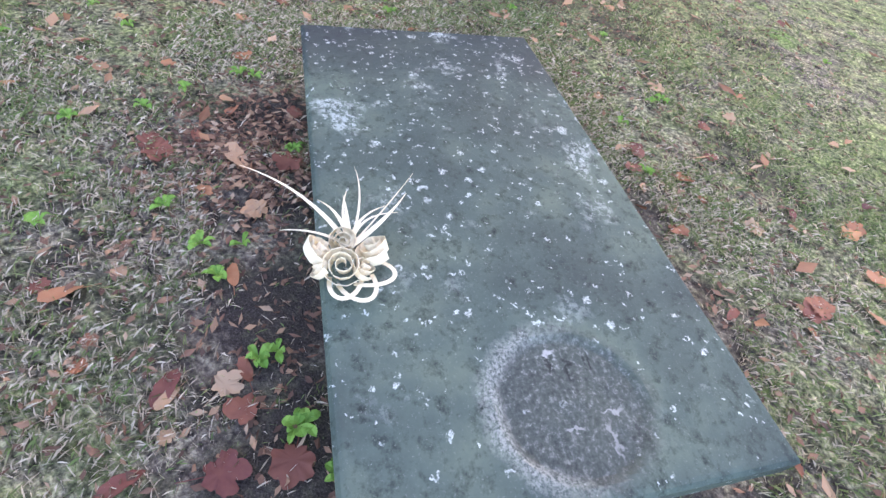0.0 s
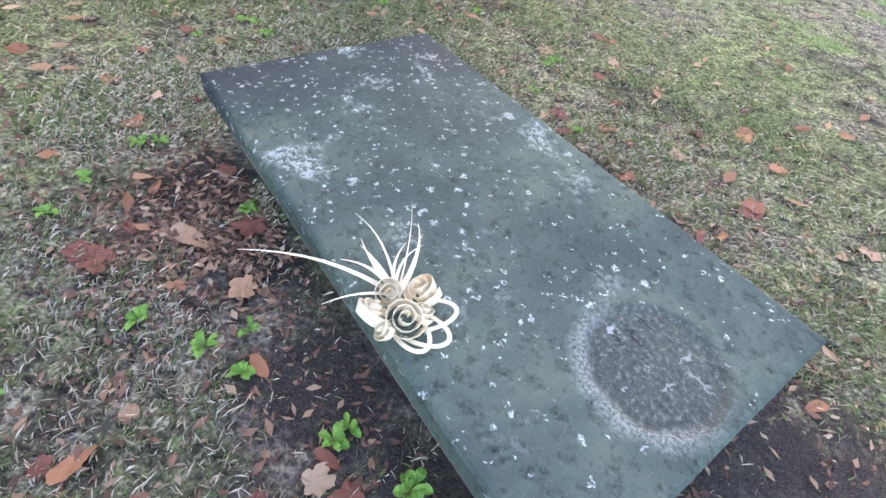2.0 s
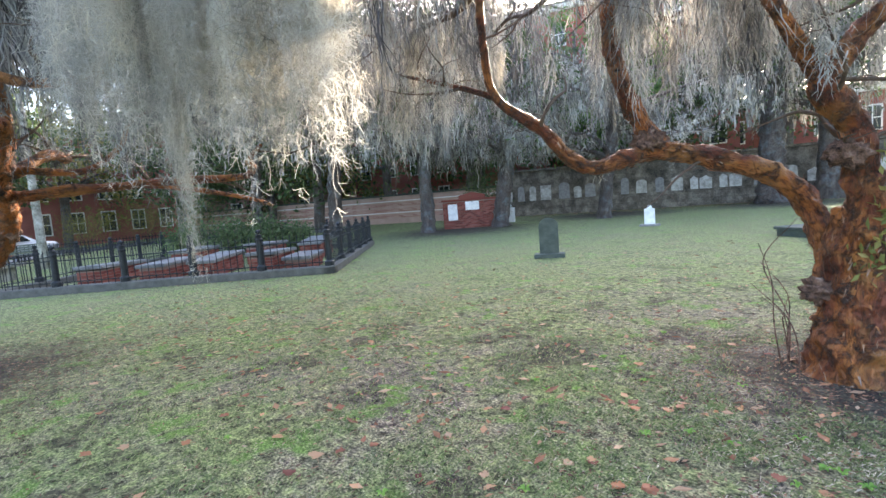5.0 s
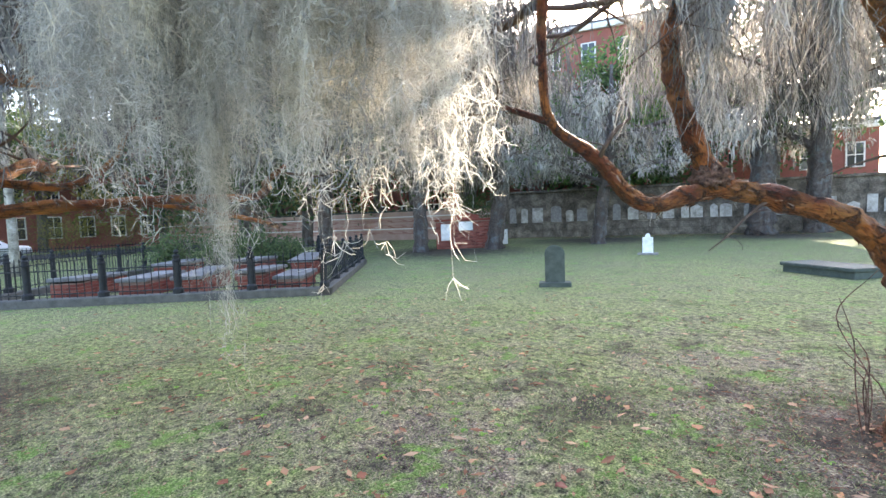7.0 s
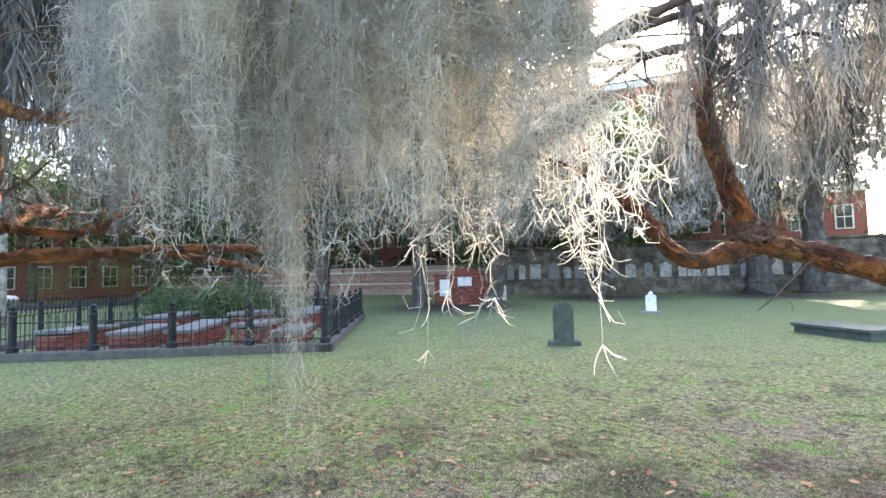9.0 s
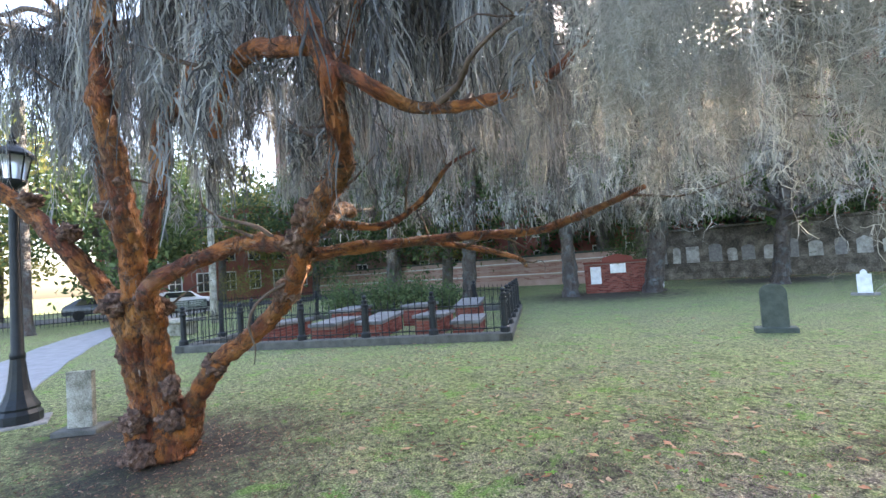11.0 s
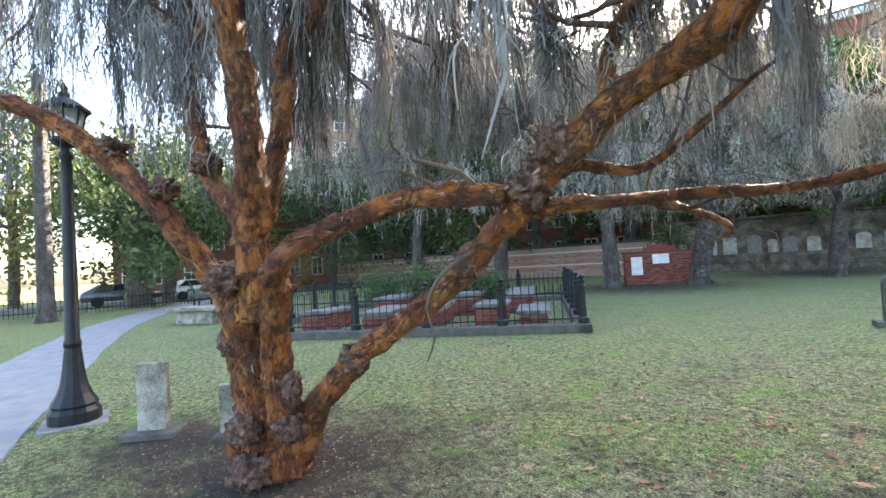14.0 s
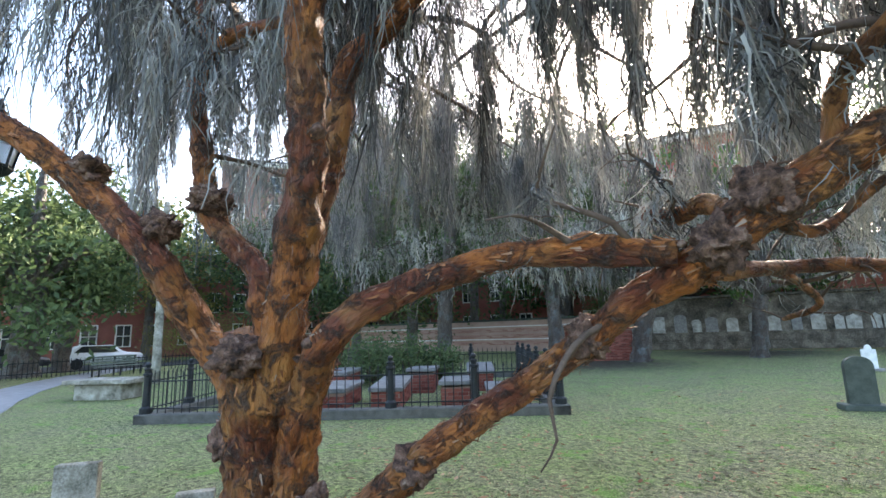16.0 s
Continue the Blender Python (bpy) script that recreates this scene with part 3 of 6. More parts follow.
def curly_clump(rng, length, radius, strands, width, bits):
    """A thick hank: long strands in a few tails, and curled forking tendrils along them."""
    tails = np.column_stack([rng.normal(0, radius * 0.9, 4), rng.normal(0, radius * 0.6, 4)])
    reach = rng.uniform(0.62, 1.0, 4)
    k = rng.randint(0, 4, strands)
    roots = np.column_stack([tails[k, 0] + rng.normal(0, radius * 0.3, strands), tails[k, 1] + rng.normal(0, radius * 0.3, strands), rng.uniform(-0.05, 0.05, strands)])
    lens = length * reach[k] * rng.uniform(0.55, 0.95, strands)
    C, W = moss_strands(roots, lens, rng, 15, width * 0.7, 0.008, 0.012)
    k = rng.randint(0, strands, bits)
    s = np.minimum(14, (15 * rng.uniform(0.0, 1.0, bits) ** 0.65).astype(int))
    start = C[k, s]
    d = rng.normal(0, 1, (bits, 3)) - np.array((0, 0, 0.45))
    d /= np.linalg.norm(d, axis=1)[:, None]
    e = np.cross(d, rng.normal(0, 1, (bits, 3)))
    e /= np.linalg.norm(e, axis=1)[:, None]
    t = np.linspace(0, 1, 4)[None, :, None]
    ln = rng.uniform(0.014, 0.04, bits)[:, None, None]
    turn = rng.uniform(1.2, 4.2, (bits, 1, 1))
    B = start[:, None] + ln * (d[:, None] * np.sin(t * turn) + e[:, None] * (1 - np.cos(t * turn))) * 0.8 - np.array((0, 0, 1)) * t * ln * 0.5
    u = np.cross(d, e)
    WB = np.repeat(u[:, None] * width * rng.uniform(0.7, 1.2, (bits, 1, 1)), 4, 1) * (1.1 - 0.65 * t)
    return (C, W), (B, WB)


def join_ribbons(name, sets, material):
    """One mesh from several ribbon sets."""
    meshes = [ribbons_mesh("t", C, W, material) for C, W in sets]
    bm = bmesh.new()
    for me in meshes:
        bm.from_mesh(me)
        bpy.data.meshes.remove(me)
    me = bpy.data.meshes.new(name)
    bm.to_mesh(me)
    bm.free()
    me.materials.append(material)
    return me


rng = np.random.RandomState(4)
HANKS = [join_ribbons("spanish_moss", curly_clump(rng, ln, rad * 0.75, 60, 0.00085, 2700), M_MOSS_NEAR) for ln, rad in ((1.2, 0.07), (1.3, 0.09), (1.4, 0.06), (1.2, 0.085), (1.3, 0.11))]


def hank(kind, x, y, z, turn, scale=1.0, tall=1.0):
    ob = new("spanish_moss", HANKS[kind])
    ob.matrix_world = Matrix.Translation((x, y, z)) @ Matrix.Rotation(turn, 4, "Z") @ Matrix.Diagonal((scale, scale, scale * tall, 1))
    return tagged(ob, "long grey curly hank of hanging Spanish moss", "moss", "moss hanging from the branches")


# ---- trees ----
def leaf_mesh(c, rng, size, material):
    """Geometry (verts, faces) of many small bent leaves at the points c."""
    n = len(c)
    u = rng.normal(0, 1, (n, 3))
    u /= np.linalg.norm(u, axis=1)[:, None]
    v = np.cross(u, rng.normal(0, 1, (n, 3)))
    v /= np.linalg.norm(v, axis=1)[:, None]
    s = size * rng.uniform(0.5, 1.3, (n, 1))
    V = np.stack([c - u * s, c + v * s * 0.45, c + u * s + np.cross(u, v) * s * 0.25, c - v * s * 0.45], 1).reshape(-1, 3)
    return V.tolist(), (np.arange(n * 4).reshape(-1, 4)).tolist()


def twigs_from(limbs, rng, count, length, radius, z0=-0.1, z1=0.6, start=0.25):
    """Crooked twigs off the limbs: a list of point lines (x, y, z, r)."""
    out = []
    for _ in range(count):
        L = limbs[rng.randint(len(limbs))]
        i = rng.randint(int(len(L) * start), len(L))
        p = np.array(L[i][:3])
        a = rng.uniform(0, 2 * np.pi)
        d = np.array((math.cos(a), math.sin(a), rng.uniform(z0, z1)))
        ln = length * rng.uniform(0.5, 1.3)
        line, r = [], min(radius, L[i][3] * 0.6)
        k = 6
        for s in range(k):
            line.append((*p, r * (1 - 0.8 * s / (k - 1))))
            d = d + rng.normal(0, 0.35, 3) * np.array((1, 1, 0.7))
            d /= np.linalg.norm(d)
            p = p + d * ln / k
        out.append(line)
    return out


def moss_on(lines, rng, per_metre, lmin, lmax, width, segs, bunch=40, zmin=0.0, tight=1.0, zroot=0.0):
    """Tapering hanks of strands under lines of branches, above a lowest height."""
    roots, lens, tones = [], [], []
    for L in lines:
        P = np.array(L)[:, :3]
        for a, b in zip(P[:-1], P[1:]):
            n = rng.poisson(per_metre * np.linalg.norm(b - a))
            for _ in range(n):
                c = a + (b - a) * rng.uniform()
                room = c[2] - zmin * rng.uniform(0.94, 1.08)
                h_ = np.array((-2.57, 1.6, 1.75)) - c
                off = h_ - np.array(SUN) * (h_ @ np.array(SUN))
                if np.hypot(c[0] + 2.95, c[1] - 1.5) < 1.15:
                    continue
                if room < 0.12 or c[2] < zroot or (np.hypot(off[0], off[1]) < 0.4 and -0.9 < -off[2] < 1.5 and c[1] < 12):
                    continue
                ln = min(lmin + (lmax - lmin) * rng.uniform() ** 1.15, room * rng.uniform(0.5, 1.0))
                m = int(rng.randint(bunch // 2, bunch + 1) * (0.5 + 1.0 * ln))
                g = rng.normal(0, 1, (m, 2))
                f = rng.uniform(0, 0.85, (m, 1)) * (rng.uniform(0, 1, (m, 1)) < 0.9)
                r = (0.022 + 0.045 * ln) * tight
                along = (b - a) / (np.linalg.norm(b - a) + 1e-9)
                sway = rng.normal(0, 0.07, 3) * np.array((1, 1, 0))
                bend = rng.normal(0, 0.03, 3) * np.array((1, 1, 0))
                lobe = np.exp(-0.3 * (g ** 2).sum(1))
                rr = c + np.column_stack([g * r * (1.15 - 0.9 * f), rng.normal(0, 0.015, m)]) + along * rng.normal(0, r * 0.8, (m, 1)) * (1 - f) + sway * f + bend * np.sin(f * 7)
                rr[:, 2] -= f[:, 0] * ln * lobe
                roots.append(rr)
                lens.append(ln * lobe * rng.uniform(0.1, 0.3, m) + rng.uniform(0.03, 0.09, m))
                tones.append(np.clip(rng.uniform(0, 1) ** 1.2 + rng.normal(0, 0.07, m), 0, 1))
    R, Ls = np.vstack(roots), np.concatenate(lens)
    C, W = moss_strands(R, Ls, rng, segs, width, 0.016 + width * 1.5, 0.04)
    return C, W, np.concatenate(tones)


def canopy(starts, rng, n, reach, zlo, zhi, a0, a1, r=0.03):
    """Crooked upper boughs that spread from the tops of the limbs."""
    out = []
    for i in range(n):
        p = np.array(starts[i % len(starts)], float)
        a = radians(a0 + (a1 - a0) * (i + 0.5) / n) + rng.uniform(-0.2, 0.2)
        ln = reach * rng.uniform(0.6, 1.15)
        ze = rng.uniform(zlo, zhi)
        L, k = [], 7
        for j in range(k):
            q = j / (k - 1)
            L.append((p[0] + math.cos(a) * ln * q + rng.normal(0, 0.14) * (j > 0), p[1] + math.sin(a) * ln * q + rng.normal(0, 0.14) * (j > 0), p[2] + (ze - p[2]) * q + 0.3 * math.sin(q * 3.1) + rng.normal(0, 0.08) * (j > 0), r * (1.15 - q)))
        out.append(L)
    return out


def myrtle(name, label, trunk, limbs, burls, seed, twig_n, boughs, moss_args, moss_low, moss_mat):
    """A crape myrtle: knobbly trunk, burls, limbs, boughs and twigs; its moss is stuff of its own."""
    rng = np.random.RandomState(seed)
    t = thing(name, label, "tree", Matrix.Translation(trunk[0][:3]))
    inv = Matrix.Translation(-Vector(trunk[0][:3]))

    def add(nm, g, m=M_BARK):
        g = ([tuple(inv @ Vector(v)) for v in g[0]], g[1])
        return part(nm, g, m, t, "", True)
    add("trunk", tube(trunk, 48, 0.2, 7.0, 0.02, None, 0.8))
    for i, (c, r) in enumerate(burls):
        add("burl", blob(c, [x * 0.95 for x in r], ([], []), i + seed, 4), M_BURL)
    lines = []
    for L in limbs:
        add("limb", tube(L, 22, 0.17, 10, 0.02, None, 0.8))
        lines.append(smooth_line(L, 0.12))
    # peeling strips of bark, loose at one end
    FL = [q for L in [smooth_line(trunk, 0.05)] + lines for q in zip(L[:-1], L[1:]) if q[0][3] > 0.045 and q[0][2] < 3.6]
    n = 26 * len(FL)
    flake_rng = np.random.RandomState(seed + 90)
    k = flake_rng.randint(0, len(FL), n)
    a_, b_ = np.array([FL[i][0] for i in k]), np.array([FL[i][1] for i in k])
    d = (b_ - a_)[:, :3]
    d /= np.linalg.norm(d, axis=1)[:, None] + 1e-9
    o = np.cross(d, flake_rng.normal(0, 1, (n, 3)))
    o /= np.linalg.norm(o, axis=1)[:, None]
    side = np.cross(d, o)
    q = np.linspace(0, 1, 4)[None, :, None]
    ln = flake_rng.uniform(0.015, 0.07, (n, 1, 1)) * flake_rng.choice([-1, 1], (n, 1, 1))
    root = a_[:, :3] + (b_ - a_)[:, :3] * flake_rng.uniform(0, 1, (n, 1)) + o * (a_[:, 3] * 1.05)[:, None]
    C = root[:, None] + d[:, None] * ln * q + o[:, None] * (q ** 2) * flake_rng.uniform(0.0, 0.03, (n, 1, 1)) + side[:, None] * q * flake_rng.normal(0, 0.012, (n, 1, 1))
    W = side[:, None] * flake_rng.uniform(0.002, 0.009, (n, 1, 1)) * (1.0 - 0.7 * q)
    ob = new("bark_flaking", ribbons_mesh("bark_flaking", C - np.array(trunk[0][:3]), W, M_FLAKE))
    ob.parent = t
    tagged(ob, "loose peeling flakes of bark", kind="stuff")
    # small knobs and pruning scars on the limbs
    knob_rng = np.random.RandomState(seed + 50)
    for L in lines:
        for q in L[2:]:
            if q[3] > 0.04 and q[2] < 3.2 and knob_rng.uniform() < 0.42:
                d = knob_rng.normal(0, 1, 3)
                d /= np.linalg.norm(d)
                r = q[3] * knob_rng.uniform(0.3, 0.55)
                add("knob", blob(q[:3] + d * q[3] * 0.85, (r, r, r * 0.8), ([], []), int(knob_rng.randint(90)), 2), M_BURL if knob_rng.uniform() < 0.5 else M_BARK)
    for L in boughs:
        add("bough", tube(L, 8, 0.2, 8, 0.08), M_TWIG)
    high = [smooth_line(L, 0.15) for L in boughs]
    tw = twigs_from(lines, rng, twig_n, 0.9, 0.018) + twigs_from(high, rng, twig_n, 0.8, 0.012, -0.3, 0.4)
    tw2 = twigs_from([smooth_line(x, 0.1) for x in tw], rng, twig_n * 2, 0.4, 0.006, -0.4, 0.3)
    g = ([], [])
    for x in tw:
        tube(x, 6, 0.2, 9, 0.09, g)
    for x in tw2:
        tube(x, 4, 0.1, 9, 0.1, g)
    tagged(add("twig_growth", g, M_TWIG), kind="stuff")
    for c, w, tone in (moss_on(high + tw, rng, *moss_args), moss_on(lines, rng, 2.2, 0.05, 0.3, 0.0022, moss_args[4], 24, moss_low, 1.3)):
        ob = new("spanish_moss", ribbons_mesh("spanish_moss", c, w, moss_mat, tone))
        tagged(ob, "grey Spanish moss hanging in tufts from the branches", "moss", "", "stuff")
    return t


TREE_B = [(-8.55, 0.28, -0.05, 0.292), (-8.5, 0.22, 0.1, 0.232), (-8.42, 0.16, 0.45, 0.176), (-8.32, 0.1, 0.95, 0.155), (-8.22, 0.04, 1.35, 0.163), (-8.12, 0.02, 1.6, 0.129)]
LIMBS_B = [
    [(-8.25, 0.0, 1.3, 0.103), (-8.42, -0.18, 1.62, 0.0903), (-8.42, -0.47, 2.06, 0.0757), (-8.66, -0.7, 2.37, 0.0705), (-8.85, -1.08, 2.71, 0.0602), (-9.0, -1.6, 2.9, 0.0499), (-9.2, -2.4, 3.05, 0.0387), (-9.3, -3.2, 3.3, 0.0258)],
    [(-8.1, 0.08, 1.5, 0.086), (-8.25, 0.04, 1.95, 0.0688), (-8.66, -0.08, 2.32, 0.0645), (-8.72, -0.17, 2.85, 0.0602), (-8.72, -0.2, 3.15, 0.0568), (-8.68, -0.15, 3.45, 0.0499), (-8.9, -0.3, 4.3, 0.0387), (-9.3, -0.5, 5.2, 0.0258)],
    [(-8.1, 0.1, 1.25, 0.112), (-7.85, 0.05, 1.8, 0.0989), (-7.56, -0.01, 2.3, 0.086), (-7.47, -0.06, 2.6, 0.0843), (-7.43, -0.1, 2.83, 0.0808), (-7.34, -0.12, 3.1, 0.0774), (-7.25, -0.1, 3.6, 0.0688), (-7.2, 0.05, 4.4, 0.0516), (-7.3, 0.4, 5.2, 0.0344)],
    [(-7.95, 0.15, 1.9, 0.0688), (-7.78, 0.26, 2.6, 0.0671), (-7.71, 0.29, 3.03, 0.0645), (-7.6, 0.41, 3.2, 0.0602), (-7.25, 0.5, 3.4, 0.0516), (-6.8, 0.6, 3.7, 0.0447), (-6.3, 0.9, 4.2, 0.0361), (-5.8, 1.4, 4.8, 0.0258)],
    [(-8.3, 0.3, 0.05, 0.146), (-8.22, 0.27, 0.5, 0.112), (-8.1, 0.22, 0.95, 0.103), (-7.88, 0.18, 1.35, 0.0903), (-7.52, 0.14, 1.62, 0.0731), (-7.36, 0.37, 1.77, 0.0628), (-7.06, 0.7, 1.91, 0.0602), (-6.65, 0.85, 1.9, 0.0585), (-6.35, 0.95, 1.86, 0.0516)],
    [(-8.35, 0.42, 0.15, 0.129), (-8.1, 0.48, 0.5, 0.0946), (-7.62, 0.62, 0.92, 0.0791), (-7.33, 0.92, 1.2, 0.074), (-6.92, 1.05, 1.47, 0.0705), (-6.6, 1.07, 1.69, 0.0688), (-6.26, 1.01, 1.85, 0.0688), (-6.06, 1.0, 1.98, 0.0774), (-5.8, 1.02, 2.12, 0.0671), (-5.55, 1.02, 2.2, 0.0602), (-5.28, 0.92, 2.22, 0.0568), (-5.0, 0.78, 2.35, 0.0516), (-4.87, 0.7, 2.52, 0.0473), (-4.95, 0.58, 2.85, 0.0396), (-5.1, 0.45, 3.4, 0.0258)],
    [(-6.35, 1.1, 1.78, 0.0473), (-6.34, 1.46, 1.82, 0.0413), (-6.25, 2.05, 1.86, 0.0378), (-6.05, 2.3, 1.87, 0.0361), (-5.78, 2.7, 1.87, 0.0327), (-5.3, 2.6, 1.9, 0.0284), (-4.87, 2.38, 1.92, 0.0224), (-4.5, 2.3, 1.98, 0.0129)],
    [(-5.86, 1.08, 2.1, 0.0396), (-5.8, 1.08, 2.39, 0.0353), (-5.65, 1.05, 2.52, 0.0344), (-5.4, 1.0, 2.75, 0.031), (-5.1, 1.1, 3.3, 0.0215)],
    [(-4.88, 0.72, 2.5, 0.0335), (-4.78, 0.85, 2.4, 0.0309), (-4.79, 1.05, 2.34, 0.0289), (-4.63, 1.2, 2.31, 0.0255), (-4.42, 1.32, 2.31, 0.0228), (-4.3, 1.45, 2.38, 0.0188), (-4.2, 1.55, 2.5, 0.0147)],
    [(-6.3, 2.0, 1.85, 0.0275), (-6.27, 2.4, 1.8, 0.0241), (-6.3, 3.0, 1.68, 0.0206), (-6.6, 3.4, 1.6, 0.0155)],
    [(-6.1, 1.1, 1.98, 0.031), (-6.0, 1.5, 1.95, 0.0241), (-5.85, 1.75, 2.12, 0.019), (-5.6, 1.8, 2.3, 0.014), (-5.55, 2.0, 2.42, 0.008)],
    [(-4.95, 0.65, 2.6, 0.0413), (-5.34, 0.5, 2.7, 0.0387), (-5.6, 0.42, 2.6, 0.0344), (-5.75, 0.4, 2.4, 0.0292)],
    [(-8.7, -0.18, 3.38, 0.0344), (-8.3, -0.12, 3.36, 0.031), (-7.8, -0.05, 3.2, 0.0292), (-7.5, -0.08, 3.05, 0.0258)],
    [(-6.12, 1.1, 1.95, 0.043), (-6.35, 1.35, 2.12, 0.0396), (-6.55, 1.5, 2.12, 0.043), (-6.7, 1.45, 2.16, 0.0344)],
]
BURLS_B = [((-8.3, 0.02, 0.42), (0.13, 0.12, 0.12)), ((-8.15, 0.3, 0.42), (0.13, 0.12, 0.13)), ((-8.08, -0.1, 1.5), (0.14, 0.12, 0.1)), ((-7.95, 0.22, 1.45), (0.12, 0.12, 0.1)), ((-8.05, 0.3, 0.72), (0.1, 0.08, 0.12)), ((-8.4, -0.02, 1.05), (0.1, 0.08, 0.12)), ((-6.05, 1.0, 2.03), (0.12, 0.11, 0.12)), ((-6.2, 0.98, 1.88), (0.11, 0.1, 0.1)), ((-8.4, -0.42, 2.16), (0.11, 0.09, 0.09)), ((-8.7, -0.72, 2.5), (0.12, 0.1, 0.08)), ((-8.6, -0.12, 2.4), (0.12, 0.12, 0.09)), ((-6.85, 1.05, 1.53), (0.1, 0.1, 0.1)), ((-7.62, 0.62, 0.92), (0.11, 0.1, 0.1)), ((-8.6, 0.42, 0.15), (0.2, 0.18, 0.15)), ((-8.3, 0.05, 0.12), (0.18, 0.16, 0.14))]
TREE_A = [(-1.47, 5.2, -0.05, 0.36), (-1.47, 5.2, 0.1, 0.29), (-1.46, 5.22, 0.35, 0.245), (-1.45, 5.24, 0.7, 0.23), (-1.42, 5.22, 1.0, 0.22), (-1.38, 5.2, 1.2, 0.17)]
LIMBS_A = [
    [(-1.5, 5.25, 0.6, 0.123), (-1.66, 5.42, 0.96, 0.0984), (-1.78, 5.45, 1.27, 0.0861), (-1.98, 5.32, 1.5, 0.082), (-2.35, 5.26, 1.66, 0.0779), (-2.75, 5.0, 1.78, 0.0738), (-3.13, 4.47, 1.68, 0.0574), (-3.3, 4.05, 2.0, 0.0451), (-3.5, 3.75, 2.25, 0.0344), (-3.47, 3.6, 2.6, 0.0295), (-3.4, 3.5, 3.1, 0.0246), (-3.2, 3.3, 3.8, 0.0164)],
    [(-2.7, 5.0, 1.78, 0.0738), (-2.85, 4.95, 2.0, 0.0779), (-2.95, 4.8, 2.35, 0.0697), (-3.05, 4.8, 2.9, 0.0574), (-3.0, 4.9, 3.7, 0.041), (-3.2, 5.0, 4.8, 0.0246)],
    [(-1.4, 5.2, 1.0, 0.115), (-1.43, 5.05, 1.5, 0.0984), (-1.47, 4.98, 1.78, 0.0902), (-1.6, 4.72, 2.05, 0.0738), (-1.4, 4.9, 2.4, 0.0615), (-1.1, 5.05, 2.7, 0.0492), (-0.8, 5.1, 3.3, 0.0328)],
    [(-1.35, 5.2, 0.95, 0.123), (-1.05, 5.15, 1.45, 0.102), (-0.95, 5.1, 1.68, 0.0984), (-0.72, 4.45, 2.08, 0.0902), (-0.5, 4.2, 2.45, 0.082), (-0.1, 4.0, 2.9, 0.0656), (0.5, 3.9, 3.5, 0.041), (1.2, 3.8, 4.2, 0.0246)],
    [(-1.2, 5.3, 1.2, 0.082), (-1.1, 5.6, 1.9, 0.0697), (-1.0, 5.7, 2.6, 0.0574), (-1.1, 5.9, 3.6, 0.041), (-1.4, 6.2, 4.8, 0.0246)],
    [(-3.5, 3.75, 2.25, 0.0246), (-3.7, 3.6, 2.35, 0.0197), (-4.1, 3.4, 2.5, 0.0123)],
    [(-1.6, 4.72, 2.05, 0.0492), (-1.9, 4.0, 2.7, 0.041), (-2.2, 2.9, 2.95, 0.0328), (-2.6, 1.9, 2.85, 0.0246), (-3.1, 1.4, 2.8, 0.018), (-3.8, 1.0, 2.85, 0.0115)],
]
BURLS_A = [((-1.66, 5.12, 0.62), (0.12, 0.12, 0.1)), ((-2.8, 4.95, 1.86), (0.13, 0.13, 0.12)), ((-1.5, 4.95, 1.6), (0.12, 0.1, 0.1))]
myrtle("crape_myrtle", "gnarled crape myrtle with peeling orange-brown bark and a low diagonal limb", TREE_B, LIMBS_B, BURLS_B, 11, 45, canopy([(-8.9, -0.3, 4.2), (-7.75, 0.2, 4.0), (-6.6, 0.7, 3.9), (-5.2, 0.6, 3.4)], np.random.RandomState(77), 22, 4.4, 3.2, 4.4, -15, 205) + canopy([(-8.9, -0.3, 4.3), (-7.75, 0.2, 4.2), (-6.3, 0.9, 4.2), (-5.2, 0.5, 3.6)], np.random.RandomState(79), 20, 8.0, 3.4, 5.2, 55, 190) + canopy([(-5.2, 0.5, 3.6), (-5.1, 1.1, 3.3)], np.random.RandomState(80), 14, 6.5, 3.0, 4.4, 35, 130) + canopy([(-8.9, -0.3, 4.3)], np.random.RandomState(81), 6, 5.0, 3.6, 5.2, 165, 235), (3.3, 0.3, 1.9, 0.0052, 4, 76, 1.95, 0.66), 1.6, M_MOSS_SHADED)
myrtle("crape_myrtle", "crape myrtle with a thick mottled trunk and mossy limbs", TREE_A, LIMBS_A, BURLS_A, 12, 45, canopy([(-3.1, 4.9, 3.4), (-1.1, 5.8, 3.2), (-0.4, 4.1, 2.8), (-3.35, 3.5, 3.0)], np.random.RandomState(78), 26, 3.6, 2.5, 4.0, 10, 235), (3.4, 0.35, 1.5, 0.0036, 5, 84, 1.85, 0.75), 1.6, M_MOSS)

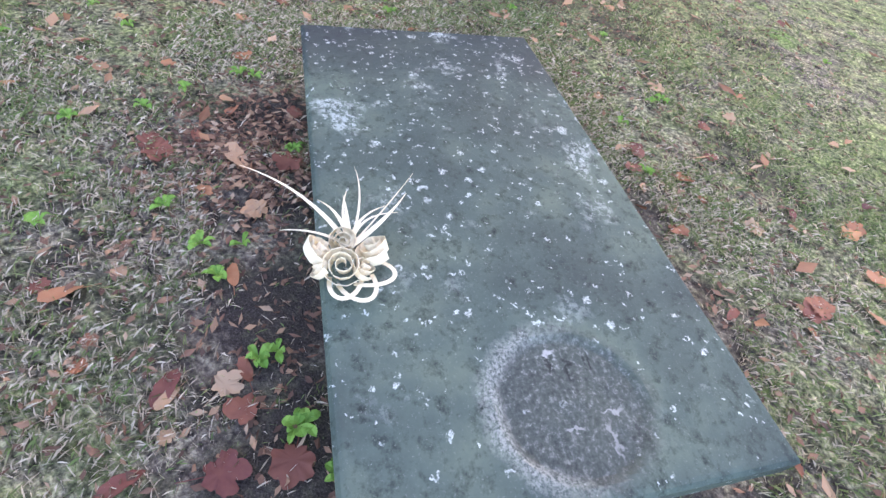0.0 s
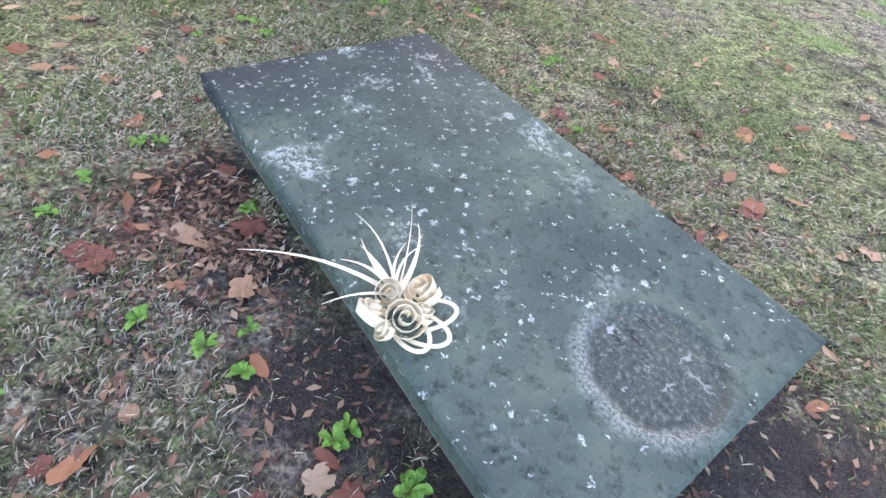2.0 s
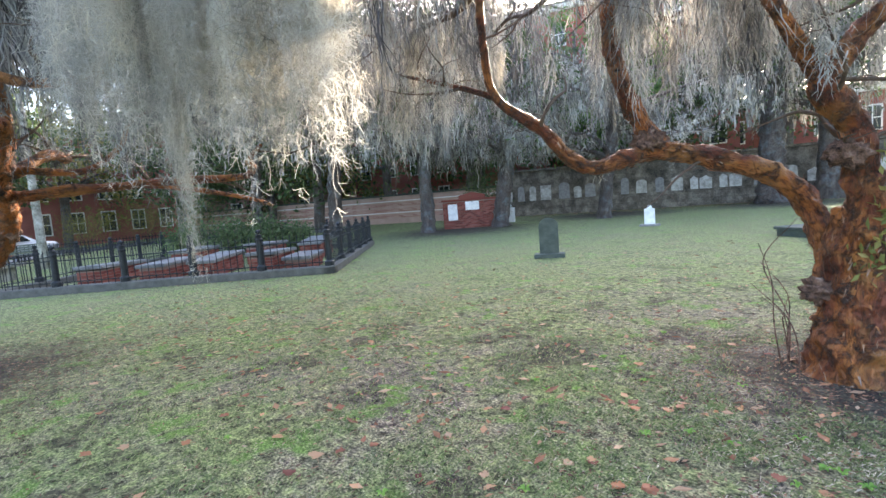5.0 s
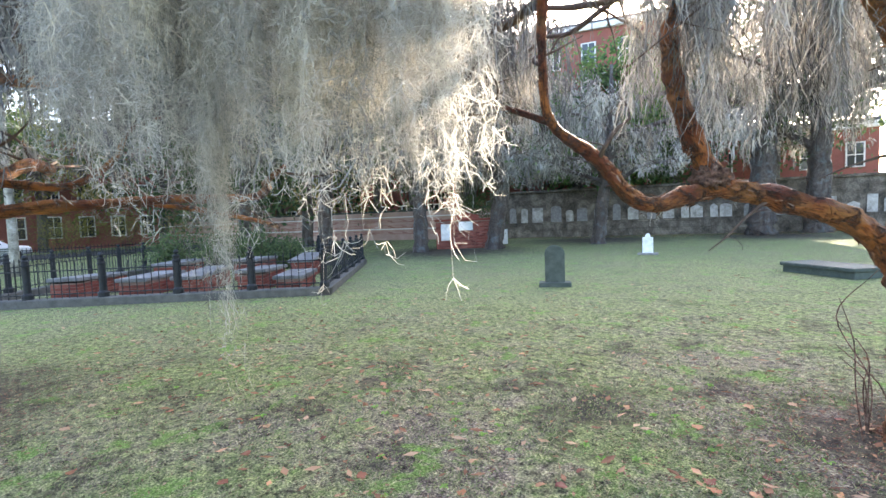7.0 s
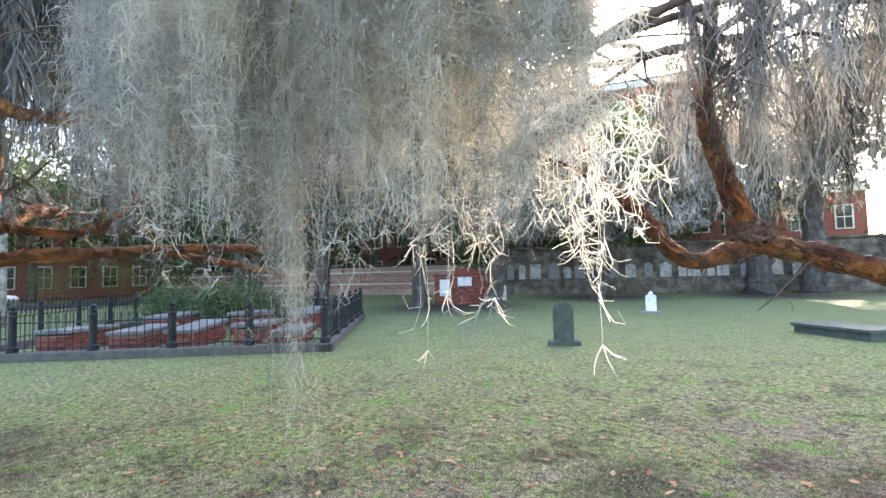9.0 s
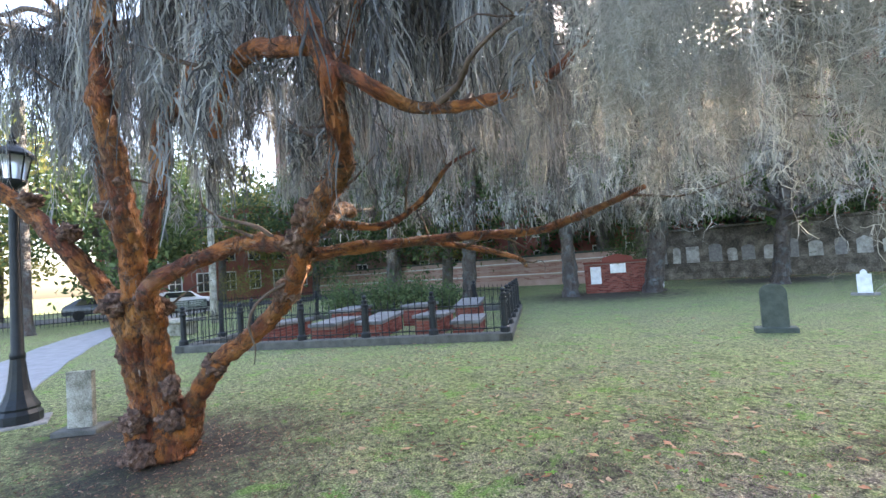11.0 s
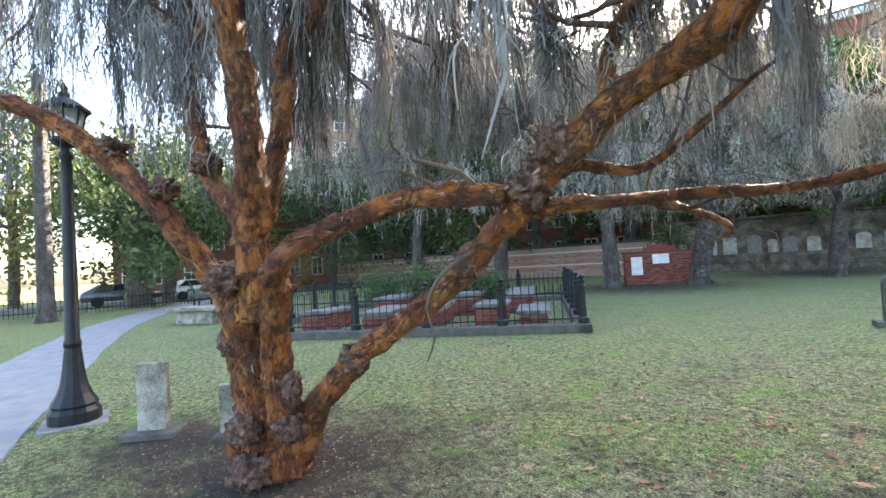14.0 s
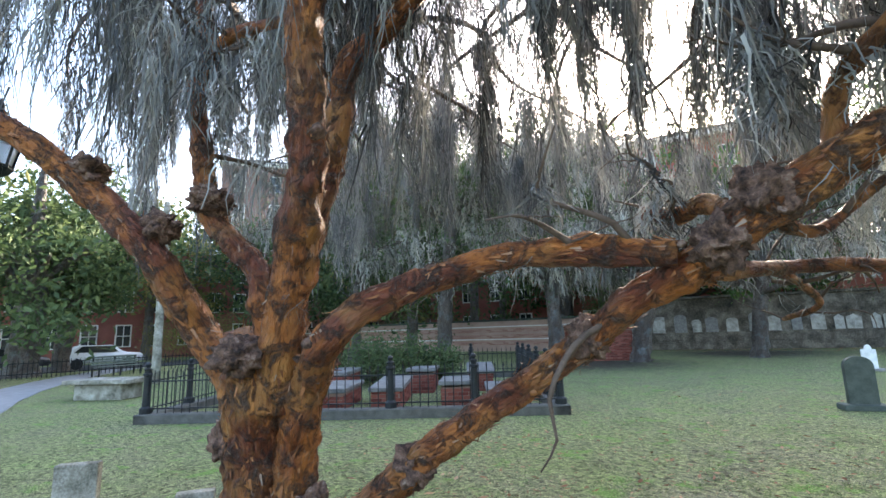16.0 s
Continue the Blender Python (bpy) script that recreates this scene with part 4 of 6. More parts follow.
# near hanks under the low branch: x, y, how low they hang
NEAR = [(-2.56, 1.64, 1.64), (-2.6, 1.52, 1.62), (-2.58, 1.6, 1.68), (-2.66, 1.58, 1.52), (-2.7, 1.45, 1.62), (-2.74, 1.62, 1.58), (-2.8, 1.5, 1.6), (-2.86, 1.4, 1.64), (-2.92, 1.55, 1.6), (-2.97, 1.36, 1.62), (-3.03, 1.48, 1.66), (-3.08, 1.3, 1.62), (-3.15, 1.42, 1.66), (-3.22, 1.25, 1.68), (-3.3, 1.36, 1.64), (-3.38, 1.18, 1.66), (-3.46, 1.3, 1.7), (-3.55, 1.14, 1.68), (-3.64, 1.28, 1.7), (-3.74, 1.1, 1.7), (-3.85, 1.25, 1.72), (-3.96, 1.4, 1.75), (-4.1, 1.2, 1.8), (-2.9, 1.85, 1.8), (-3.1, 1.75, 1.8), (-3.3, 1.65, 1.8), (-3.5, 1.6, 1.82), (-3.75, 1.6, 1.85), (-4.0, 1.7, 1.9), (-2.8, 1.75, 1.75), (-3.0, 1.65, 1.75), (-3.55, 1.95, 1.9), (-3.9, 2.1, 1.9), (-4.2, 1.6, 1.85), (-4.25, 2.0, 1.9), (-3.2, 2.1, 2.0), (-4.35, 1.3, 1.85), (-3.15, 1.05, 1.75)]
for i, (x, y, low) in enumerate(NEAR):
    k = (i * 7 + i // 5) % 5
    top = 2.85 + 0.15 * math.sin(i * 2.1)
    hank(k, x, y, top, i * 1.3, 1.0 + 0.15 * math.sin(i * 3.3), (top - low) / (1.2, 1.3, 1.4, 1.2, 1.3)[k] / (1.0 + 0.15 * math.sin(i * 3.3)) * 1.2)
for k, dx, turn, tall in ((2, 0.0, 0.5, 2.3), (0, 0.02, 2.0, 2.7), (4, -0.03, 3.4, 2.2)):
    hank(k, -3.2 + dx, 1.33, 2.6, turn, 0.5, tall)


rng = np.random.RandomState(15)
for i in range(8):
    a = rng.uniform(2.6, 4.2) if i < 6 else rng.uniform(-0.6, 0.6)
    x0, y0 = -1.47 + 0.42 * math.cos(a), 5.1 + 0.3 * math.sin(a)
    hh = rng.uniform(0.5, 1.7)
    t = thing("sucker_stem", "thin woody sucker stem beside the tree trunk", "stem", pose(x0, y0, 0), "sucker stems round the trunk")
    part("stem", tube([(0, 0, -0.02, 0.006), (rng.normal(0, 0.03), rng.normal(0, 0.03), hh * 0.35, 0.005), (rng.normal(-0.08, 0.09), rng.normal(0, 0.08), hh * 0.7, 0.004), (rng.normal(-0.14, 0.12), rng.normal(0, 0.12), hh, 0.002)], 5, 0.1, 9, 0.08), M_BURL, t)
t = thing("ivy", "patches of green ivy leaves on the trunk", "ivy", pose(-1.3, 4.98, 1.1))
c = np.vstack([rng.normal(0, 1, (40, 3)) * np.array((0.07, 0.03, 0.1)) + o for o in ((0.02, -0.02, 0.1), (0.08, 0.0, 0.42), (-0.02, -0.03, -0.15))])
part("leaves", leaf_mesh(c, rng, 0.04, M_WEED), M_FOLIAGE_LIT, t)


def mossy_tree(name, label, x, y, r, h, lean, seed, spread=4.0, twig_n=50, dens=3.0, leaves=0, leaf_mat=None, low=2.4, wid=0.014):
    """A far tree with a grey trunk, spreading limbs, long moss and sparse leaves."""
    rng = np.random.RandomState(seed)
    t = thing(name, label, "tree", Matrix.Translation((x, y, 0)))
    part("trunk", tube([(0, 0, -0.1, r * 1.7), (0, 0, 0.25, r * 1.15), (lean[0] * 0.4, lean[1] * 0.4, h * 0.25, r), (lean[0], lean[1], h * 0.5, r * 0.8), (lean[0] * 1.3, lean[1] * 1.3, h, r * 0.25)], 16, 0.25, 3, 0.2, None, 0.4), M_BARK_GREY, t, "", True)
    lines = []
    for i in range(9):
        a = 2 * np.pi * (i + rng.uniform(-0.3, 0.3)) / 9
        z0 = h * rng.uniform(0.3, 0.75)
        s = spread * rng.uniform(0.6, 1.1)
        L = [(lean[0] * z0 / h, lean[1] * z0 / h, z0, r * 0.45)]
        for k in range(1, 5):
            L.append((L[0][0] + math.cos(a) * s * k / 4 + rng.normal(0, 0.2), L[0][1] + math.sin(a) * s * k / 4 + rng.normal(0, 0.2), z0 + h * 0.12 * math.sin(k / 4 * 2.4) + rng.normal(0, 0.15), r * 0.45 * (1 - k / 5)))
        part("limb", tube(L, 8, 0.15, 3, 0.3), M_BARK_GREY, t, "", True)
        lines.append(smooth_line(L, 0.3))
    tw = twigs_from(lines, rng, twig_n, spread * 0.45, 0.03, -0.1, 0.4)
    g = ([], [])
    for w in tw:
        tube(w, 4, 0.1, 3, 0.3, g)
    tagged(part("twig_growth", g, M_TWIG, t), kind="stuff")
    if leaves:
        L = [np.array(w)[2:, :3] for w in tw]
        c = np.vstack(L)[rng.randint(0, len(L) * 4, leaves)] + rng.normal(0, spread * 0.1, (leaves, 3))
        part("crown", leaf_mesh(c, rng, 0.11, leaf_mat), leaf_mat, t)
    if dens:
        C, W, tone = moss_on(tw + lines, rng, dens, 0.5, 2.6, wid * 1.9, 3, 13, low, 2.0)
        C = C + np.array((x, y, 0))
        tagged(new("spanish_moss", ribbons_mesh("spanish_moss", C, W, M_MOSS, tone)), "long grey veils of Spanish moss on a far tree", "moss", "", "stuff")
    return t


mossy_tree("mossy_tree", "leaning grey tree trunk beside the red tomb, hung with moss", -18.6, 17.6, 0.32, 11, (-0.3, 0.3), 31, 6.0, 110, 3.0, 2500, M_FOLIAGE, 2.3)
mossy_tree("mossy_tree", "forked grey tree trunk leaning over the red tomb", -16.0, 20.2, 0.36, 10, (1.0, 0.2), 32, 5.2, 100, 3.0, 1500, M_FOLIAGE, 2.4)
mossy_tree("mossy_tree", "slender grey tree on the open lawn with hanging moss", 1.0, 15.6, 0.17, 7.5, (0.3, 0.2), 33, 3.5, 50, 3.5, 900, M_FOLIAGE, 2.2)
mossy_tree("mossy_tree", "stout grey tree trunk near the old wall", -6.8, 33.3, 0.62, 14, (0.3, 0), 34, 8.0, 80, 2.0, 6000, M_FOLIAGE, 3.5, 0.02)
mossy_tree("mossy_tree", "grey tree trunk close to the old wall", -4.4, 35.5, 0.55, 15, (0.2, 0), 35, 8.0, 80, 2.0, 6000, M_FOLIAGE, 3.5, 0.02)
mossy_tree("mossy_tree", "bare mossy tree on the far lawn", -12.5, 24.5, 0.3, 9, (0.5, 0.3), 36, 6.5, 90, 2.8, 0, None, 3.0, 0.018)
mossy_tree("mossy_tree", "tall mossy tree behind the iron enclosure", -24.5, 16, 0.35, 15, (0.5, 0.3), 37, 8.5, 130, 3.2, 9000, M_FOLIAGE, 3.6, 0.016)
mossy_tree("mossy_tree", "mossy tree with low veils beyond the enclosure", -30, 14, 0.3, 14, (0.5, 0.3), 41, 8.0, 120, 2.2, 5000, M_FOLIAGE, 2.6, 0.02)
mossy_tree("mossy_tree", "tall mossy tree beyond the garden wall", -27.5, 31.5, 0.4, 19, (0.5, 0.3), 39, 9.0, 120, 1.7, 6000, M_FOLIAGE, 4.0, 0.022)
mossy_tree("mossy_tree", "tall mossy tree beyond the old wall", -21, 39, 0.4, 15, (-0.5, 0.3), 40, 9.0, 120, 1.7, 6000, M_FOLIAGE, 4.0, 0.022)
mossy_tree("mossy_tree", "tree with thin green crown and moss near the brick vault", 9.5, 24, 0.25, 10, (0.3, 0), 38, 6.0, 70, 2.0, 5000, M_FOLIAGE, 3.0, 0.016)


def oak(name, label, x, y, r, h, crown, seed, leaves, leaf_mat, size=0.16, moss=False):
    """A broad tree: trunk, limbs, and a crown of many leaves in clumps with gaps."""
    rng = np.random.RandomState(seed)
    t = thing(name, label, "tree", Matrix.Translation((x, y, 0)))
    part("trunk", tube([(0, 0, -0.1, r * 1.5), (0, 0, 0.4, r * 1.1), (0.1, 0.1, h * 0.3, r), (0.2, 0, h * 0.55, r * 0.7), (0.2, 0, h * 0.9, r * 0.2)], 14, 0.2, 2, 0.3), M_BARK_GREY, t, "", True)
    cl = []
    for i in range(8):
        a = 2 * np.pi * i / 8 + rng.uniform(-0.3, 0.3)
        z0 = h * rng.uniform(0.28, 0.55)
        e = np.array((math.cos(a) * crown, math.sin(a) * crown, z0 + h * rng.uniform(0.05, 0.4))) * np.array((rng.uniform(0.6, 1), rng.uniform(0.6, 1), 1))
        L = [(0, 0, z0, r * 0.45), tuple(e * 0.5 + np.array((0, 0, z0 * 0.55))) + (r * 0.28,), tuple(e) + (r * 0.08,)]
        part("limb", tube(L, 8, 0.15, 2, 0.4), M_BARK_GREY, t, "", True)
        for _ in range(5):
            cl.append(e * rng.uniform(0.45, 1.0) + np.array((0, 0, z0 * 0.25)) + rng.normal(0, crown * 0.22, 3))
    for _ in range(14):
        cl.append(np.array((rng.normal(0, crown * 0.5), rng.normal(0, crown * 0.5), h * rng.uniform(0.6, 1.0))))
    cl = np.array(cl)
    c = cl[rng.randint(0, len(cl), leaves)] + rng.normal(0, 1, (leaves, 3)) * crown * np.array((0.14, 0.14, 0.1))
    part("crown", leaf_mesh(c, rng, size, leaf_mat), leaf_mat, t)
    return t


# far greenery round the place
oak("oak_tree", "broad dark oak by the street fence", -38, -0.3, 0.65, 12, 6.0, 51, 11000, M_FOLIAGE, 0.2)
oak("oak_tree", "second oak trunk beside the street fence", -40.5, 1.4, 0.4, 10.5, 4.0, 52, 6000, M_FOLIAGE, 0.2)
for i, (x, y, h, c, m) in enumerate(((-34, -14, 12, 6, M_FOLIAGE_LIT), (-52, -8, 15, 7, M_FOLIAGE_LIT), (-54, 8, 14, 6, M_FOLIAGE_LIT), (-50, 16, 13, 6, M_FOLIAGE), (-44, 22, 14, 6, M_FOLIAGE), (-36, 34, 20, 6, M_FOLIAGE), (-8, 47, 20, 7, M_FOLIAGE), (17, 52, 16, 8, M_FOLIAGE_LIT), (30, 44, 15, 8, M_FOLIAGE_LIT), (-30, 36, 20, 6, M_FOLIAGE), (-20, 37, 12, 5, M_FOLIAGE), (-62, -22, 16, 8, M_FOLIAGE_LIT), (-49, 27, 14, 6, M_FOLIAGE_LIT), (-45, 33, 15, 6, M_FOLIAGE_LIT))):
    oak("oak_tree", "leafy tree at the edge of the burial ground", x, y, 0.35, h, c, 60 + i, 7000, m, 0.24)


for x, y, h, c, sd in ((-31, 19, 15, 6.5, 91), (-33, 27, 16, 6.5, 92), (-13, 38.5, 14, 5.5, 94), (-25, 33, 16, 5.5, 95)):
    oak("oak_tree", "dark leafy tree behind the graves", x, y, 0.35, h, c, sd, 8000, M_FOLIAGE, 0.2)


oak("oak_tree", "green leafy tree between the graves and the old wall", -14.6, 33.2, 0.3, 12.5, 4.2, 97, 9000, M_FOLIAGE_GREEN, 0.18)


# ---- brickwork ----
def brick_panel(w, h, seed, bl=0.215, bh=0.065, joint=0.012, depth=0.02):
    """Bricks proud of an upright panel in x and z, facing -y, as one mesh."""
    rng = np.random.RandomState(seed)
    V, F = [], []
    rows = int(h / (bh + joint))
    for r in range(rows):
        x = -w / 2 - (bl / 2 if r % 2 else 0)
        z = r * (bh + joint) + joint
        while x < w / 2:
            a, b = max(x, -w / 2), min(x + bl, w / 2)
            if b - a > 0.04:
                d = -depth * rng.uniform(0.6, 1.2)
                k = len(V)
                V += [(a, 0, z), (b, 0, z), (b, 0, z + bh), (a, 0, z + bh), (a, d, z), (b, d, z), (b, d, z + bh), (a, d, z + bh)]
                F += [(k + 4, k + 5, k + 6, k + 7), (k, k + 1, k + 5, k + 4), (k + 1, k + 2, k + 6, k + 5), (k + 2, k + 3, k + 7, k + 6), (k + 3, k, k + 4, k + 7)]
            x += bl + joint
    return V, F


def brick_box(parent, w, d, h, at, seed):
    """A mortar core with brick faces on its four sides."""
    part("core", box_bm(w, d, h, at), M_MORTAR, parent, "mortar core")
    for i, (ww, off, turn) in enumerate(((w, -d / 2, 0), (d, -w / 2, 90), (w, -d / 2, 180), (d, -w / 2, 270))):
        ob = tagged(part("brickwork", brick_panel(ww, h, seed + i), M_BRICK, parent), kind="stuff")
        ob.matrix_local = Matrix.Translation(at) @ pose(0, 0, 0, 0, 0, turn) @ Matrix.Translation((0, off, 0))


# ---- old walls ----
def wall_between(name, a, b, h, th, material, label):
    a, b = Vector(a), Vector(b)
    m = (a + b) / 2
    ob = part(name, box_bm((b - a).length, th, h, (0, 0, -0.05), 0.03), material)
    ob.matrix_world = pose(m.x, m.y, 0, 0, 0, math.degrees(math.atan2(b.y - a.y, b.x - a.x)))
    return tagged(ob, label, "wall", kind="structure")


WA, WB_, WC = Vector((-23, 29.5)), Vector((6, 42)), Vector((40, 52))
wall = wall_between("wall_north", WA, WB_, 3.2, 0.6, M_WALLSTONE, "old weathered masonry wall with a mossy coping")
wall_between("wall_far", WB_, WC, 2.4, 0.6, M_WALLSTONE, "old masonry wall running on towards the street")
ang = math.degrees(math.atan2(WB_.y - WA.y, WB_.x - WA.x))
wlen = (WB_ - WA).length
for z, d, hh in ((0.0, 0.28, 0.5), (0.5, 0.2, 0.42), (0.92, 0.12, 0.14), (3.15, 0.14, 0.16)):
    ob = part("trim", box_bm(wlen, 0.6 + 2 * d, hh, (wlen / 2, 0, z), 0.03), M_WALLSTONE)
    ob.matrix_world = pose(WA.x, WA.y, 0, 0, 0, ang)
    tagged(ob, "stepped stone course of the old wall", "trim", kind="structure")
rng = np.random.RandomState(21)
# old tablets set in a row against the wall
u = (WB_ - WA).normalized()
nrm = Vector((u.y, -u.x))
s = 0.8
tab = []
while s < wlen - 0.6:
    w, h = rng.uniform(0.42, 0.75), rng.uniform(0.65, 1.15)
    kind = rng.randint(3)
    p = [(-w / 2, 0), (w / 2, 0), (w / 2, h * 0.8)]
    if kind == 0:
        p += [(w / 2 * math.cos(a), h * 0.8 + h * 0.2 * math.sin(a)) for a in np.linspace(0, math.pi, 9)]
    elif kind == 1:
        p += [(w * 0.3, h * 0.86), (0, h), (-w * 0.3, h * 0.86)]
    else:
        p += [(w / 2, h), (-w / 2, h)]
    p.append((-w / 2, h * 0.8))
    ob = part("wall_tablet", extrude_outline(p, 0.07), M_TABLET if rng.uniform() < 0.75 else M_STONE_G)
    c = WA + u * s + nrm * 0.40
    ob.matrix_world = pose(c.x, c.y, 1.06, -3, rng.uniform(-2, 2), ang)
    tagged(ob, "old weathered gravestone set against the wall", "gravestone", "gravestones along the wall")
    s += w + rng.uniform(0.12, 0.6)
# brick wall with stucco bands, west part
WD = Vector((-58, 19))
wall_between("wall_west", WD, WA, 2.3, 0.5, M_STUCCO, "pink brick and stucco garden wall")
wl = (WA - WD).length
wa = math.degrees(math.atan2(WA.y - WD.y, WA.x - WD.x))
for z in (0.45, 0.95, 1.4):
    V, F = brick_panel(wl, 0.36, int(z * 100), 0.43, 0.075, 0.02, 0.03)
    ob = part("brickwork", (V, F), M_OLDBRICK)
    ob.matrix_world = pose((WD.x + WA.x) / 2, (WD.y + WA.y) / 2, z, 0, 0, wa) @ Matrix.Translation((0, -0.25, 0))
    tagged(ob, "courses of red brick in the stucco wall", "wall", kind="structure")
for z, m, hh, dd in ((0.85, M_CREAM, 0.08, 0.62), (1.8, M_CREAM, 0.08, 0.62), (2.25, M_STONE_D, 0.14, 0.7)):
    ob = part("trim", box_bm(wl, dd, hh, (wl / 2, 0, z), 0.01), m)
    ob.matrix_world = pose(WD.x, WD.y, 0, 0, 0, wa)
    tagged(ob, "band along the garden wall", "trim", kind="structure")


# ---- buildings beyond ----
def house(name, label, x, y, turn, w, d, h, storeys, bays, brick, seed):
    t = thing(name, label, "building", pose(x, y, 0, 0, 0, turn))
    part("wall", box_bm(w, d, h, (0, 0, 0), 0.02), brick, t)
    part("cornice", box_bm(w + 0.6, d + 0.6, 0.5, (0, 0, h), 0.05), M_CREAM, t, "cream cornice")
    part("roof", box_bm(w + 0.2, d + 0.2, 0.3, (0, 0, h + 0.5), 0.05), M_ROOF, t)
    fr = mesh_of("window", box_bm(1.25, 0.14, 2.0, (0, 0, 0), 0.02), M_CREAM)
    gl = mesh_of("pane", box_bm(0.46, 0.05, 0.85), M_GLASS)
    for s in range(storeys):
        for b in range(bays):
            for side in (-1, 1):
                win = new("window", fr)
                win.parent = t
                win.matrix_local = Matrix.Translation((-w / 2 + w * (b + 0.5) / bays, side * (d / 2 + 0.03), 1.1 + s * (h - 0.8) / storeys))
                for px in (-0.27, 0.27):
                    for pz in (0.1, 1.03):
                        pane = new("pane", gl)
                        pane.parent = win
                        pane.matrix_local = Matrix.Translation((px, side * 0.06, pz))
    return t


M_REDWALL = simple("red_brick_wall", [(0.3, (0.20, 0.07, 0.055)), (0.7, (0.34, 0.13, 0.10))], 0.8, 0.9, relief=0.3, fine=18)
house("brick_building", "tall red brick building with white sash windows", -29.6, 43.95, 20, 36, 12, 17.2, 5, 12, M_REDWALL, 1)
house("brick_building", "red brick house behind the old wall", -10.5, 56, 14, 15, 12, 7.5, 2, 5, M_REDWALL, 2)
house("brick_building", "red brick rowhouse across the street", -62, 8.0, 90, 20, 10, 10, 3, 8, M_REDWALL, 3)
M_BROWNWALL = simple("brown_brick_wall", [(0.3, (0.19, 0.11, 0.088)), (0.7, (0.34, 0.215, 0.18))], 0.8, 0.9, relief=0.3, fine=18)
house("brick_building", "tall pinkish brown brick building beyond the graves", -58, 33, 66, 34, 10, 21, 6, 9, M_BROWNWALL, 4)
house("brick_building", "cream house beyond the lawn", 34, 70, 10, 30, 10, 10, 3, 8, M_CREAM, 5)


# ---- iron enclosure ----
E0, EU, EN = Vector((-11.14, 6.95)), Vector((-0.704, -0.710)).normalized(), Vector((-0.710, 0.704)).normalized()
BAY, PLINTH = 1.62, 0.18


POST = mesh_of("post", lathe([(0.115, 0.0), (0.115, 0.1), (0.095, 0.12), (0.07, 0.14), (0.064, 0.71), (0.086, 0.73), (0.086, 0.76), (0.062, 0.78), (0.062, 0.83)], 10), M_IRON)
FINIAL = mesh_of("finial", lathe([(0.07, 0.83), (0.085, 0.85), (0.03, 0.88), (0.03, 0.89), (0.055, 0.915), (0.058, 0.94), (0.04, 0.97), (0.005, 0.985)], 10), M_IRON)
PICKET = mesh_of("picket", lathe([(0.010, 0.0), (0.010, 0.72), (0.017, 0.74), (0.013, 0.76), (0.002, 0.82)], 6), M_IRON)
fence = thing("iron_fence", "black wrought-iron railing with cast posts round a grave plot", "fence", Matrix.Translation((E0.x, E0.y, 0)))


def under(name, me, parent, m):
    ob = new(name, me)
    ob.parent = parent
    ob.matrix_local = m
    return ob


def fence_panel(a, b):
    """Rails with pickets between two posts."""
    d = b - a
    bm = None
    for z in (0.08, 0.6):
        bm = box_bm(d.length, 0.035, 0.025, (d.length / 2, 0, z), 0.004, 1, bm)
    r = part("rail", bm, M_IRON, fence)
    r.matrix_local = pose(a.x - E0.x, a.y - E0.y, PLINTH, 0, 0, math.degrees(math.atan2(d.y, d.x)))
    for i in range(10):
        under("picket", PICKET, r, Matrix.Translation((d.length * (i + 0.5) / 10, 0, 0)))


ring = [E0 + EU * BAY * i for i in range(6)]
side1 = [E0 + EN * 1.5 * i for i in range(6)]
side2 = [E0 + EU * BAY * 5 + EN * 1.5 * i for i in range(6)]
back = [E0 + EN * 7.5 + EU * BAY * i for i in range(6)]
for p in ring + side1[1:] + side2[1:] + back[1:-1]:
    under("finial", FINIAL, under("post", POST, fence, Matrix.Translation((p.x - E0.x, p.y - E0.y, PLINTH))), Matrix())
for chain in (ring, side1, side2, back):
    for a, b in zip(chain[:-1], chain[1:]):
        fence_panel(a, b)
for a, b in ((ring[0], ring[-1]), (side1[0], side1[-1]), (side2[0], side2[-1]), (back[0], back[-1])):
    d = b - a
    ob = part("plinth", box_bm(d.length + 0.3, 0.3, PLINTH + 0.03, (d.length / 2, 0, -0.03), 0.02), M_COPING)
    ob.matrix_world = pose(a.x, a.y, 0 if a is ring[0] else -0.003, 0, 0, math.degrees(math.atan2(d.y, d.x)))
    tagged(ob, "low stone plinth under the iron railings", "plinth", kind="structure")


def vault_tomb(f, g, w, d, h, tilt, turn=0.0):
    p = E0 + EU * f + EN * g
    t = thing("box_tomb", "low brick grave vault with a worn grey slab on top", "tomb", pose(p.x, p.y, 0, 0, 0, math.degrees(math.atan2(EU.y, EU.x)) + turn), "brick vaults in the enclosure")
    brick_box(t, w, d, h, (0, 0, 0), int(f * 10))
    ob = part("lid", box_bm(w + 0.14, d + 0.14, 0.09, (0, 0, 0), 0.012), M_LID, t, "worn grey stone lid")
    ob.matrix_local = pose(0, 0, h + 0.005, tilt, 0, 0)
    return t


for f, g, w, d, h, ti in ((1.0, 1.5, 0.6, 1.5, 0.3, 0), (2.0, 2.0, 0.62, 1.9, 0.42, 2), (3.5, 1.9, 0.6, 1.9, 0.4, -2), (4.7, 1.7, 0.62, 1.8, 0.38, 0), (6.3, 1.8, 0.62, 1.9, 0.42, 2), (1.4, 4.6, 0.62, 1.8, 0.5, -3), (3.0, 4.5, 0.65, 1.9, 0.52, 2), (5.4, 4.6, 0.65, 1.8, 0.5, 0)):
    vault_tomb(f, g, w, d, h, ti)


